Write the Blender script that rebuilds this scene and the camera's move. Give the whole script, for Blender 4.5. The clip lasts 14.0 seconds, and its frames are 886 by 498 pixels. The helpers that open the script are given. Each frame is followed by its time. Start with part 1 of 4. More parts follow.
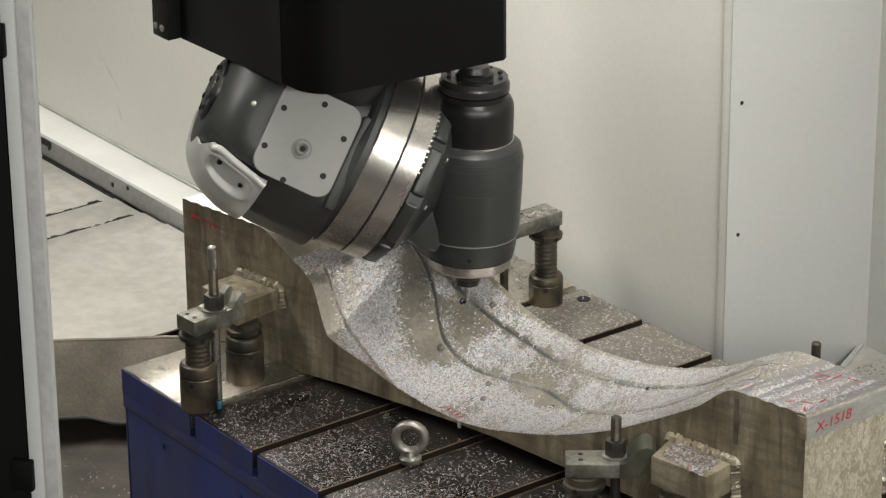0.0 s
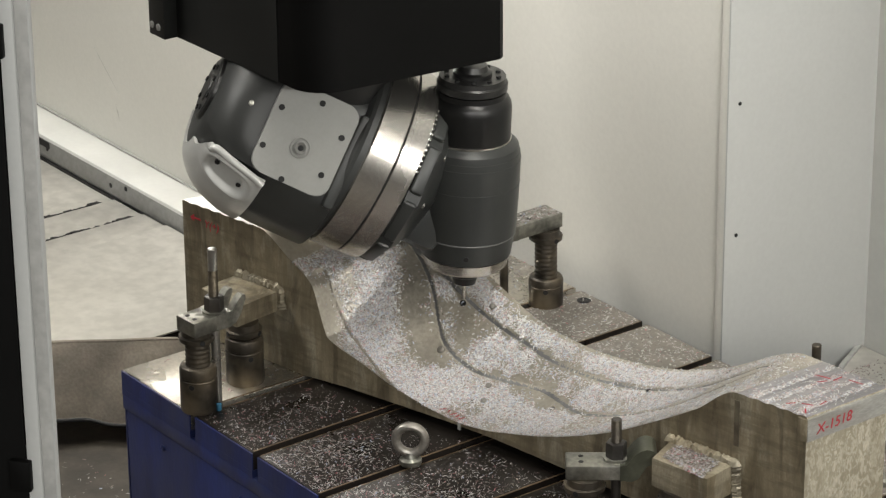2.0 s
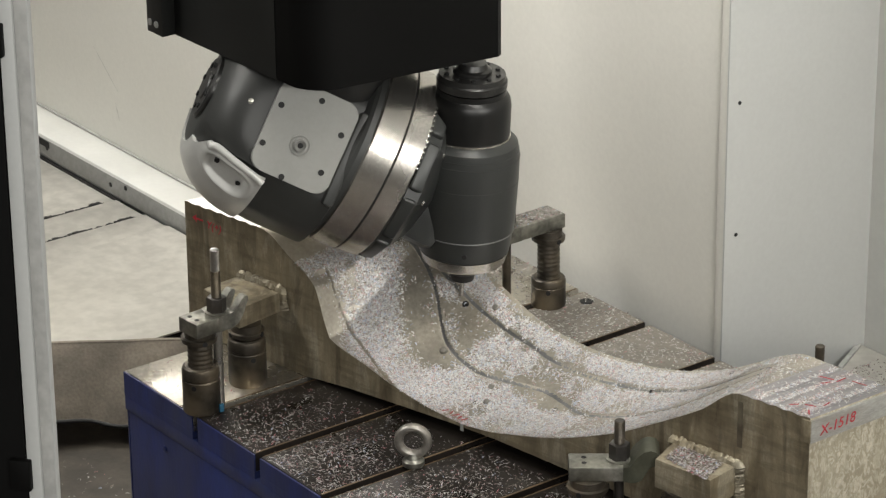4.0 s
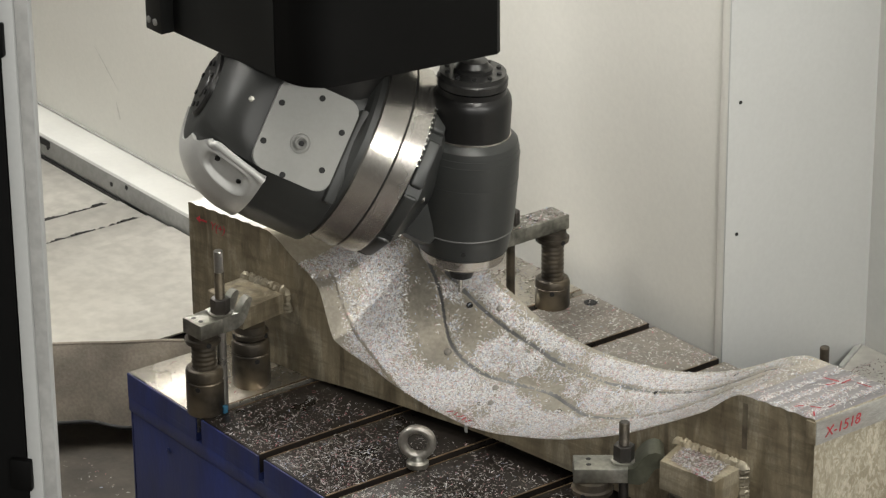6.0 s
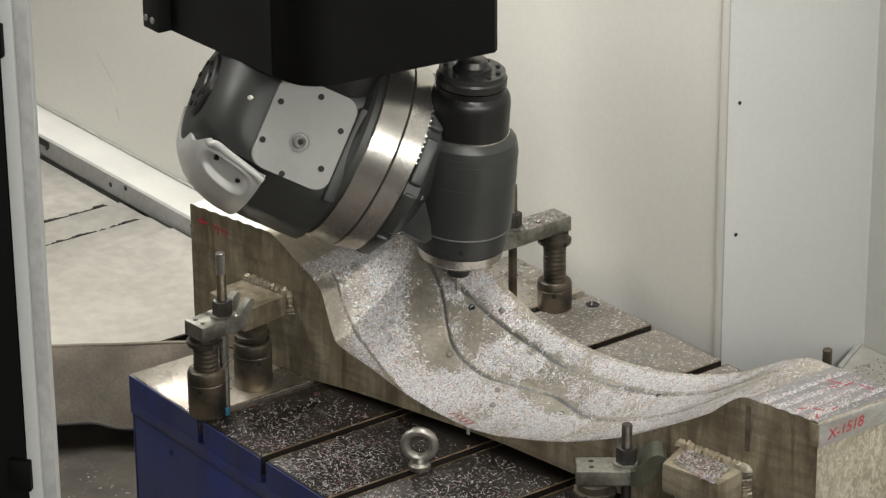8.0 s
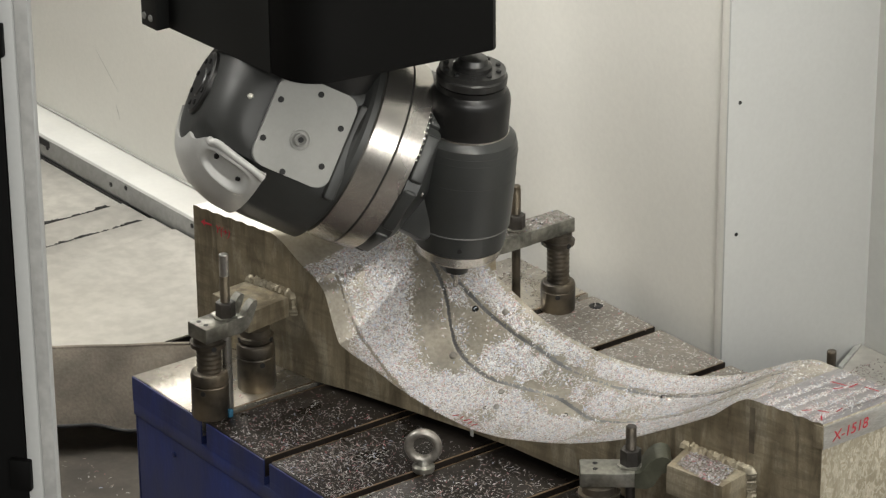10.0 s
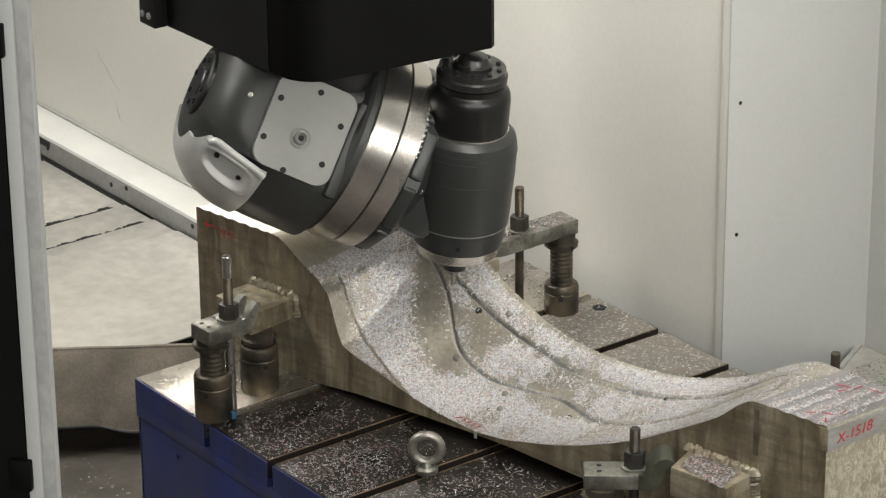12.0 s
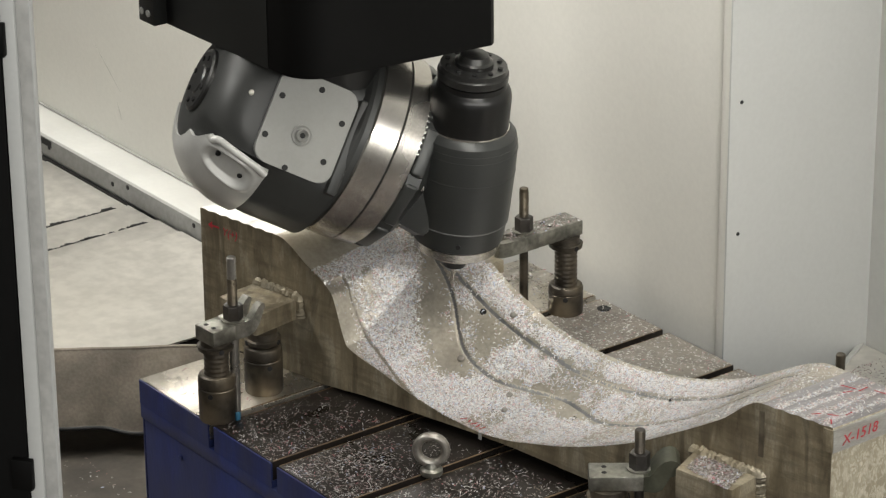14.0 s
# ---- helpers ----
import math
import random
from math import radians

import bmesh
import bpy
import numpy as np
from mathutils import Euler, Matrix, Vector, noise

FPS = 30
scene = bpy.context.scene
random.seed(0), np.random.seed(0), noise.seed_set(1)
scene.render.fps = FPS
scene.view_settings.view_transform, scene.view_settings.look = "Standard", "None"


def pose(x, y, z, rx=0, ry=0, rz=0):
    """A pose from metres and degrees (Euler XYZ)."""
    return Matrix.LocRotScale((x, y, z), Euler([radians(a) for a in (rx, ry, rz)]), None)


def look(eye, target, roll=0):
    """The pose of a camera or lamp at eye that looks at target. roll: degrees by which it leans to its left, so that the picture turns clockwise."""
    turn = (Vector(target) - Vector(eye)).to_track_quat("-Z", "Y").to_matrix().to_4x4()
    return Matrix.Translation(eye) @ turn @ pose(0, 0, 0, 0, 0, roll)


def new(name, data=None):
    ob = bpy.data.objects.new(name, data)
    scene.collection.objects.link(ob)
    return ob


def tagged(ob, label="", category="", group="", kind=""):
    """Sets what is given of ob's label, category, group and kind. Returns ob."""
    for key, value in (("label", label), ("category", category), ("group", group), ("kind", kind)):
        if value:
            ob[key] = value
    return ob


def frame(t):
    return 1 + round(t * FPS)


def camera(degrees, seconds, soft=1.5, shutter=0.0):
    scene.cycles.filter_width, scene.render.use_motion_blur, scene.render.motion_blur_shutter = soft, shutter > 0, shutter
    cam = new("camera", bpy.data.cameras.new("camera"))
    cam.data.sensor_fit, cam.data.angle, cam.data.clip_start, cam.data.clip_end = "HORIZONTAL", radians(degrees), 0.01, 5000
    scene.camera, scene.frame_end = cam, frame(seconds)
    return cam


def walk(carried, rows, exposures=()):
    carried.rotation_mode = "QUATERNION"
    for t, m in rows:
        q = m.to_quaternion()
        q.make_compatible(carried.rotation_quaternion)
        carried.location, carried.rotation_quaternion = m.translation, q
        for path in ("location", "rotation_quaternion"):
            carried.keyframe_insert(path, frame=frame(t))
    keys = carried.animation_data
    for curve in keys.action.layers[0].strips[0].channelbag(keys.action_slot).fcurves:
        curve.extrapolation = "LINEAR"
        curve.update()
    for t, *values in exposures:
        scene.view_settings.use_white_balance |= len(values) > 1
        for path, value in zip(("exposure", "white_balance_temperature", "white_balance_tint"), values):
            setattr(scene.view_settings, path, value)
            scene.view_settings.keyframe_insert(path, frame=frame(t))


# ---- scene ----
# Camera: a long lens that stands still but for a slight sway of its mount
EYE, AIM = (5.8621, -3.4653, 3.2051), (-1.4866, 2.0464, -0.7481)
cam = camera(15.633, 14.0, soft=1.3)
SWAY = [(0, 0, 0), (0.5, -1.3, 1), (1, -2.8, 1.2), (1.5, -2.6, 1), (2, -3.4, 1.1), (2.5, -3.2, .3), (3, -3.4, .2),
        (4.2, -3.8, 0), (5.5, -3.9, .1), (6, -2.3, -.9), (6.5, -2.8, -.4), (7, -3.2, 0), (7.5, -3.0, 0), (8, -3.8, 0),
        (9.2, -3.4, -.3), (10.5, -3.2, -.5), (11, -3.0, -.5), (11.5, -2.2, -.6), (12, -2.6, 0), (12.5, -1.6, -.5),
        (13, -2.8, 0), (13.5, -2.4, -.4), (14, -.2, -1.2)]
PX = radians(15.633) / 1568
walk(cam, [(t, look(EYE, AIM, -.53) @ Matrix.Rotation(dx * PX, 4, "Y") @ Matrix.Rotation(dy * PX, 4, "X")) for t, dx, dy in SWAY],
     exposures=[(0, -.24), (14, -.24)])

# World and light: a closed machine hall with unseen ceiling lamps and added fill lights
world = bpy.data.worlds.new("world")
scene.world = world
world.use_nodes = True
world.node_tree.nodes["Background"].inputs[0].default_value = (.75, .8, .85, 1)
world.node_tree.nodes["Background"].inputs[1].default_value = 0.25


def lamp(name, eye, target, w, h, power, colour=(1, .96, .88)):
    data = bpy.data.lights.new(name, "AREA")
    data.shape, data.size, data.size_y, data.energy, data.color = "RECTANGLE", w, h, power, colour
    ob = new(name, data)
    ob.matrix_world = look(eye, target)
    return ob


lamp("unseen_strip_light", (0.6, .48, 3.0), (0.6, .48, 0), 3.8, .12, 92, (1, .97, .9))
# fill added on the right to lift the cavity and end land
lamp("unseen_strip_light", (2.5, .25, 2.8), (.5, .45, 0), .15, 2.0, 24, (1, .97, .9))
# lamp bar on the wall, inferred from the bright land and shell edge
lamp("unseen_low_light", (-1.2, 1.02, 1.15), (.1, .2, .3), 1.2, .06, 9, (1, .98, .93))
# low fill added to reach under the head; no wall stands here
lamp("unseen_low_light", (3.3, .5, 1.45), (.4, .45, .2), 1.2, .06, 32, (1, .98, .93))
# added to lift the way cover and the left of the wall
lamp("unseen_hall_light", (-1.7, -.2, 3.4), (-1.7, .75, 0), .6, 1.8, 106, (1, .97, .9))
# broad light behind the camera that softens the head's shadow
lamp("unseen_hall_light", (6.9, -3.9, 3.55), (.7, .3, .2), 3.4, 1.1, 245, (1, .98, .94))
lamp("unseen_hall_light", (-1.3, -2.3, 3.3), (.3, .3, .2), 1.4, .4, 84, (1, .98, .94))


# Materials
def material(name, base, rough=.5, metal=0.0, var=.12, scale=8.0, fine=60.0, bump=.05, stain=None, stain_amount=.4, spread=(1, 1, 1), shade_var=.15, spec=.5):
    m = bpy.data.materials.new(name)
    m.use_nodes = True
    nt = m.node_tree
    b = nt.nodes["Principled BSDF"]
    tex = nt.nodes.new("ShaderNodeTexCoord")
    mp = nt.nodes.new("ShaderNodeMapping")
    mp.inputs["Scale"].default_value = spread
    nt.links.new(tex.outputs["Object"], mp.inputs[0])
    n1, n2 = nt.nodes.new("ShaderNodeTexNoise"), nt.nodes.new("ShaderNodeTexNoise")
    for n, s, d in ((n1, scale, 5), (n2, fine, 3)):
        n.inputs["Scale"].default_value, n.inputs["Detail"].default_value = s, d
        nt.links.new(mp.outputs[0], n.inputs["Vector"])
    ramp = nt.nodes.new("ShaderNodeValToRGB")
    lo = [max(0, c * (1 - var * 1.6)) for c in base]
    hi = [min(1, c * (1 + var)) for c in base]
    ramp.color_ramp.elements[0].position, ramp.color_ramp.elements[1].position = .3, .7
    ramp.color_ramp.elements[0].color, ramp.color_ramp.elements[1].color = (*lo, 1), (*hi, 1)
    nt.links.new(n1.outputs["Fac"], ramp.inputs[0])
    out = ramp.outputs[0]
    mix = nt.nodes.new("ShaderNodeMix")
    mix.data_type, mix.blend_type = "RGBA", "MULTIPLY"
    mix.inputs[0].default_value = .6
    r2 = nt.nodes.new("ShaderNodeValToRGB")
    r2.color_ramp.elements[0].position, r2.color_ramp.elements[1].position = .35, .65
    r2.color_ramp.elements[0].color, r2.color_ramp.elements[1].color = (1 - shade_var * 2,) * 3 + (1,), (1, 1, 1, 1)
    nt.links.new(n2.outputs["Fac"], r2.inputs[0])
    nt.links.new(out, mix.inputs[6])
    nt.links.new(r2.outputs[0], mix.inputs[7])
    out = mix.outputs[2]
    if stain:
        n3 = nt.nodes.new("ShaderNodeTexNoise")
        n3.inputs["Scale"].default_value, n3.inputs["Detail"].default_value = scale * .45, 7
        nt.links.new(mp.outputs[0], n3.inputs["Vector"])
        r3 = nt.nodes.new("ShaderNodeValToRGB")
        r3.color_ramp.elements[0].position, r3.color_ramp.elements[1].position = .45, .68
        r3.color_ramp.elements[0].color, r3.color_ramp.elements[1].color = (0, 0, 0, 1), (stain_amount,) * 3 + (1,)
        nt.links.new(n3.outputs["Fac"], r3.inputs[0])
        mx = nt.nodes.new("ShaderNodeMix")
        mx.data_type = "RGBA"
        nt.links.new(r3.outputs[0], mx.inputs[0])
        nt.links.new(out, mx.inputs[6])
        mx.inputs[7].default_value = (*stain, 1)
        out = mx.outputs[2]
    nt.links.new(out, b.inputs["Base Color"])
    mr = nt.nodes.new("ShaderNodeMapRange")
    mr.inputs[3].default_value, mr.inputs[4].default_value = max(.03, rough - .12), min(1, rough + .12)
    nt.links.new(n1.outputs["Fac"], mr.inputs[0])
    nt.links.new(mr.outputs[0], b.inputs["Roughness"])
    b.inputs["Metallic"].default_value, b.inputs["Specular IOR Level"].default_value = metal, spec
    bp = nt.nodes.new("ShaderNodeBump")
    bp.inputs["Strength"].default_value, bp.inputs["Distance"].default_value = bump, .004
    nt.links.new(n2.outputs["Fac"], bp.inputs["Height"])
    nt.links.new(bp.outputs[0], b.inputs["Normal"])
    return m


def chip_material(name, colours, rough=.3, metal=.85):
    m = bpy.data.materials.new(name)
    m.use_nodes = True
    nt = m.node_tree
    b = nt.nodes["Principled BSDF"]
    g = nt.nodes.new("ShaderNodeNewGeometry")
    r = nt.nodes.new("ShaderNodeValToRGB")
    r.color_ramp.interpolation = "CONSTANT"
    r.color_ramp.elements[0].position, r.color_ramp.elements[0].color = 0, (*colours[0][1], 1)
    r.color_ramp.elements[1].position, r.color_ramp.elements[1].color = colours[1][0], (*colours[1][1], 1)
    for p, c in colours[2:]:
        e = r.color_ramp.elements.new(p)
        e.color = (*c, 1)
    nt.links.new(g.outputs["Random Per Island"], r.inputs[0])
    nt.links.new(r.outputs[0], b.inputs["Base Color"])
    b.inputs["Roughness"].default_value, b.inputs["Metallic"].default_value = rough, metal
    return m


def stock_material(name, base, dark, pale, mottled, rough=.5, metal=.25):
    """Raw steel stock: blotches, upright run-off streaks, short scratches and pale oxide patches."""
    m = bpy.data.materials.new(name)
    m.use_nodes = True
    nt = m.node_tree
    b = nt.nodes["Principled BSDF"]
    tex = nt.nodes.new("ShaderNodeTexCoord")

    def grain(spread, detail, lo, hi, warp=0.0):
        mp, n, r = nt.nodes.new("ShaderNodeMapping"), nt.nodes.new("ShaderNodeTexNoise"), nt.nodes.new("ShaderNodeMapRange")
        mp.inputs["Scale"].default_value = spread
        n.inputs["Scale"].default_value, n.inputs["Detail"].default_value, n.inputs["Distortion"].default_value = 1, detail, warp
        n.inputs["Roughness"].default_value = .62
        r.inputs[1].default_value, r.inputs[2].default_value = lo, hi
        nt.links.new(tex.outputs["Object"], mp.inputs[0])
        nt.links.new(mp.outputs[0], n.inputs["Vector"])
        nt.links.new(n.outputs["Fac"], r.inputs[0])
        return r.outputs[0]

    def mixed(fac, under, over, amount):
        k, mx = nt.nodes.new("ShaderNodeMath"), nt.nodes.new("ShaderNodeMix")
        k.operation, k.inputs[1].default_value, mx.data_type = "MULTIPLY", amount, "RGBA"
        nt.links.new(fac, k.inputs[0])
        nt.links.new(k.outputs[0], mx.inputs[0])
        if isinstance(under, tuple):
            mx.inputs[6].default_value = (*under, 1)
        else:
            nt.links.new(under, mx.inputs[6])
        mx.inputs[7].default_value = (*over, 1)
        return mx.outputs[2]

    blotch = grain((9, 9, 5), 8, .42, .58, .6)
    streak = grain((60, 60, 7), 7, .45, .62)
    drip = grain((15, 15, 3.2), 8, .52, .60, .9)
    patch = grain((58, 58, 36), 7, .47, .55, 1.6) if mottled else grain((17, 17, 5), 8, .50, .62, .8)
    cross = grain((8, 8, 52), 6, .50, .60)
    fine = grain((210, 210, 120), 4, .35, .65)
    out = mixed(blotch, base, dark, .5)
    out = mixed(patch, out, pale, .85 if mottled else .5)
    out = mixed(streak, out, dark, .2 if mottled else .3)
    out = mixed(drip, out, dark, .3 if mottled else .6)
    out = mixed(cross, out, dark, .12 if mottled else .34)
    out = mixed(fine, out, tuple(c * .5 for c in base), .45)
    nt.links.new(out, b.inputs["Base Color"])
    mr = nt.nodes.new("ShaderNodeMapRange")
    mr.inputs[3].default_value, mr.inputs[4].default_value = rough + .1, rough - .14
    nt.links.new(blotch, mr.inputs[0])
    nt.links.new(mr.outputs[0], b.inputs["Roughness"])
    b.inputs["Metallic"].default_value = metal
    bp = nt.nodes.new("ShaderNodeBump")
    bp.inputs["Strength"].default_value, bp.inputs["Distance"].default_value = .25, .002
    nt.links.new(patch, bp.inputs["Height"])
    nt.links.new(bp.outputs[0], b.inputs["Normal"])
    return m


M_WALL = material("painted_sheet_metal", (.685, .675, .625), .45, 0, .04, 1.2, 90, .02, (.5, .48, .42), .12, shade_var=.03)
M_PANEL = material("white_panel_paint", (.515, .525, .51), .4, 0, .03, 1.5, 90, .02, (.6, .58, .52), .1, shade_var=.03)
M_SILL = material("scuffed_white_paint", (.68, .68, .65), .4, 0, .05, 4, 60, .03, (.5, .48, .44), .3, shade_var=.03)
# grey for trim, and for shade on the post's side and chute lip
M_TRIMSHADE = material("grey_trim_and_shade", (.46, .46, .44), .5, 0, .1, 6, 60, .03)
M_SILLSHADE = material("shaded_sill_face", (.25, .25, .24), .5, 0, .08, 6, 60, .03, (.16, .155, .14), .4)
M_DOOR = material("black_door_paint", (.004, .004, .0038), .6, 0, .15, 4, 90, .02, spec=.15)
M_WORN = material("worn_paint_edge", (.19, .192, .185), .4, .2, .2, 20, 90, .05, (.08, .08, .077), .6)
M_SEAL = material("black_rubber_seal", (.012, .012, .012), .6, 0, .2, 9, 80, .1)
M_COVER = material("scuffed_way_cover_steel", (.62, .60, .55), .42, .35, .12, 2.2, 26, .04, (.36, .34, .29), .45)
M_APRON = material("oily_canvas", (.31, .27, .22), .85, 0, .42, 4, 120, .3, (.11, .09, .07), .85)
M_FLOOR = material("oily_concrete", (.115, .098, .078), .65, 0, .4, 4, 70, .2, (.05, .042, .034), .75)
# recess wall paint taken down to grey to hold the shade in there
M_SHADEDBACK = material("shaded_recess_paint", (.42, .42, .40), .5, 0, .05, 2, 60, .02, (.34, .33, .3), .3, shade_var=.03)
M_HALL = material("hall_plaster", (.27, .27, .265), .8, 0, .05, 1, 30, .05)
M_BLUE = material("blue_machine_enamel", (.014, .026, .125), .40, 0, .3, 9, 70, .08, (.035, .042, .085), .7, (1.6, 1.6, .45))
M_TABLE = material("oiled_cast_iron", (.028, .0235, .020), .30, .6, .25, 7, 90, .08, (.05, .042, .035), .5)
# first land's iron, coloured pale for the bright wall it reflects
M_REFLECTLAND = material("reflection_bright_iron", (.60, .565, .49), .28, .9, .14, 9, 90, .05, (.36, .32, .26), .5)
M_SLOT = material("dark_slot_iron", (.03, .026, .022), .6, .4, .2, 9, 80, .1)
M_STEEL = stock_material("weathered_die_steel", (.285, .24, .16), (.05, .037, .021), (.40, .37, .285), False)
M_END = stock_material("mottled_sawn_steel", (.46, .42, .32), (.24, .20, .13), (.64, .60, .49), True)
M_BAND = material("milled_datum_steel", (.40, .395, .37), .42, .5, .12, 14, 90, .04, (.22, .2, .17), .6, (1, 1, 4))
M_CUT = material("machined_cavity_steel", (.45, .415, .345), .36, .55, .14, 9, 110, .05, (.33, .29, .22), .5)
# brighter copy of the milled steel; the left land's glare is in its colour
M_GLARE = material("glare_bright_milled_steel", (.84, .83, .80), .36, .6, .08, 7, 60, .04, (.7, .68, .63), .4, (4, .6, 1))
M_MILLED = material("milled_grey_steel", (.40, .385, .39), .34, .75, .12, 7, 60, .04, (.6, .58, .54), .4, (4, .6, 1))
M_GROOVE = material("dark_groove_steel", (.27, .27, .265), .5, .6, .2, 12, 60, .05)
M_JACK = material("worn_black_oxide", (.085, .074, .059), .42, .7, .42, 16, 80, .12, (.25, .20, .13), .65)
M_CLAMP = material("grey_forged_clamp_steel", (.33, .325, .285), .34, .8, .36, 22, 90, .1, (.10, .095, .075), .8)
M_BRIGHT = material("ground_bright_steel", (.62, .60, .56), .25, .95, .08, 10, 120, .02)
M_RING = material("brushed_ring_steel", (.62, .595, .55), .25, .95, .06, 3, 160, .02, (.6, .56, .5), .2)
M_WELD = material("weld_bead", (.27, .24, .175), .45, .4, .25, 20, 90, .1, (.25, .2, .12), .5)
M_DARKGREY = material("charcoal_head_paint", (.037, .038, .036), .45, .15, .08, 6, 120, .03, (.075, .08, .078), .35, shade_var=.03)
M_SPINDLE = material("dark_grey_spindle_paint", (.036, .038, .0365), .35, .2, .08, 6, 120, .03, (.05, .053, .05), .4, shade_var=.03)
M_BLACK = material("black_sheet_cover", (.0028, .0028, .0027), .5, 0, .15, 4, 100, .02, shade_var=.03, spec=.12)
M_BLACK2 = material("dark_grey_sheet_cover", (.014, .0145, .0138), .45, 0, .12, 4, 100, .02, shade_var=.03, spec=.3)
M_CAP = material("black_motor_cap", (.0065, .0065, .0063), .36, .0, .15, 8, 100, .03)
M_PLATE = material("silver_cover_plate", (.27, .27, .253), .55, .2, .07, 8, 140, .02, shade_var=.03)
M_SHELL = material("silver_grey_shell_paint", (.52, .52, .495), .36, .2, .06, 8, 140, .02, shade_var=.03)
M_HOLE = material("dark_hole", (.006, .006, .006), .7, 0, .1, 9, 80, .02)
M_RED = material("red_paint_marker", (.46, .03, .045), .6, 0, .15, 30, 120, .02)
M_BLUEMARK = material("blue_paint_marker", (.02, .10, .17), .6, 0, .2, 30, 120, .02)
M_FLANGE = material("dark_turned_flange", (.062, .062, .060), .34, .7, .15, 9, 110, .03, (.03, .03, .029), .5)
M_OILSTAIN = material("brown_oil_stain", (.10, .082, .056), .55, .2, .3, 26, 90, .05, (.26, .23, .16), .7)
M_LITRUST = material("lit_slot_wall_rust", (.24, .165, .095), .38, .6, .3, 22, 120, .05, (.07, .05, .035), .7)
M_EYE = material("worn_lifting_eye_steel", (.38, .36, .325), .42, .8, .15, 16, 120, .06, (.3, .27, .22), .6)
M_FILM = material("swarf_dust_film", (.225, .205, .178), .6, .15, .2, 16, 130, .25, (.17, .15, .125), .6)
M_CHIPS = chip_material("bright_curled_swarf", [(0, (.74, .74, .73)), (.2, (.42, .44, .48)), (.34, (.66, .65, .63)), (.52, (.50, .46, .42)), (.64, (.64, .54, .52)), (.72, (.82, .82, .81)), (.82, (.30, .25, .20)), (.89, (.56, .62, .74)), (.95, (.62, .42, .41))], .42, .55)
M_DUST = chip_material("pale_swarf_dust", [(0, (.46, .44, .41)), (.3, (.39, .37, .34)), (.55, (.54, .53, .50)), (.8, (.31, .29, .26))], .5, .3)
M_CHIPS2 = chip_material("dull_scattered_swarf", [(0, (.40, .39, .375)), (.25, (.20, .18, .16)), (.45, (.52, .51, .50)), (.58, (.30, .215, .215)), (.7, (.11, .09, .075)), (.86, (.38, .31, .30)), (.92, (.42, .16, .18)), (.96, (.33, .37, .47))], .42, .5)


# Mesh helpers
def smooth(me, angle=40):
    me.shade_smooth()
    me.set_sharp_from_angle(angle=radians(angle))


def part(name, bm, mat, parent=None, label="", angle=25):
    me = bpy.data.meshes.new(name)
    bmesh.ops.recalc_face_normals(bm, faces=bm.faces)
    bm.to_mesh(me)
    bm.free()
    me.materials.append(mat)
    smooth(me, angle)
    ob = new(name, me)
    if parent:
        ob.parent = parent
    if label:
        tagged(ob, label)
    return ob


def thing(name, m, label, category, group="", kind=""):
    ob = new(name)
    ob.empty_display_size = .05
    ob.matrix_basis = m
    return tagged(ob, label, category, group, kind)


def box(bm, x0, x1, y0, y1, z0, z1, bevel=0.0, m=None, seg=2):
    r = bmesh.ops.create_cube(bm, size=1, matrix=Matrix.Translation(((x0 + x1) / 2, (y0 + y1) / 2, (z0 + z1) / 2)) @ Matrix.Diagonal((x1 - x0, y1 - y0, z1 - z0, 1)))
    vs = r["verts"]
    if bevel:
        es = list({e for v in vs for e in v.link_edges})
        g = bmesh.ops.bevel(bm, geom=es, offset=bevel, segments=seg, profile=.5, affect="EDGES")
        vs = [v for v in g["verts"]]
    if m:
        bmesh.ops.transform(bm, matrix=m, verts=list(set(vs)))
    return bm


def lathe(bm, profile, seg=40, m=None, a0=0.0, a1=360.0):
    """Revolves (z, r) rows about z."""
    full = abs(a1 - a0) >= 359.9
    n = seg if full else seg + 1
    rings = []
    for z, r in profile:
        ring = []
        if r < 1e-5:
            v = bm.verts.new((0, 0, z))
            ring = [v] * n
        else:
            for i in range(n):
                a = radians(a0 + (a1 - a0) * i / seg)
                ring.append(bm.verts.new((r * math.cos(a), r * math.sin(a), z)))
        rings.append(ring)
    for p, q in zip(rings, rings[1:]):
        for i in range(n if full else n - 1):
            j = (i + 1) % n
            f = [p[i], p[j], q[j], q[i]]
            f = list(dict.fromkeys(f))
            if len(f) > 2:
                bm.faces.new(f)
    if full:
        for ring in (rings[0], rings[-1]):
            if ring[0] is not ring[1]:
                bm.faces.new(ring)
    if m:
        bmesh.ops.transform(bm, matrix=m, verts=list({v for r in rings for v in r}))
    return bm


def outline(bm, pts, z0, z1, bevel=0.0, m=None):
    """A plate with the outline pts (x, y) from z0 to z1."""
    lo = [bm.verts.new((x, y, z0)) for x, y in pts]
    hi = [bm.verts.new((x, y, z1)) for x, y in pts]
    n = len(pts)
    faces = [bm.faces.new(lo[::-1]), bm.faces.new(hi)]
    for i in range(n):
        faces.append(bm.faces.new((lo[i], lo[(i + 1) % n], hi[(i + 1) % n], hi[i])))
    if bevel:
        es = list(faces[1].edges)
        bmesh.ops.bevel(bm, geom=es, offset=bevel, segments=2, profile=.5, affect="EDGES")
    if m:
        bmesh.ops.transform(bm, matrix=m, verts=bm.verts[:])
    return bm


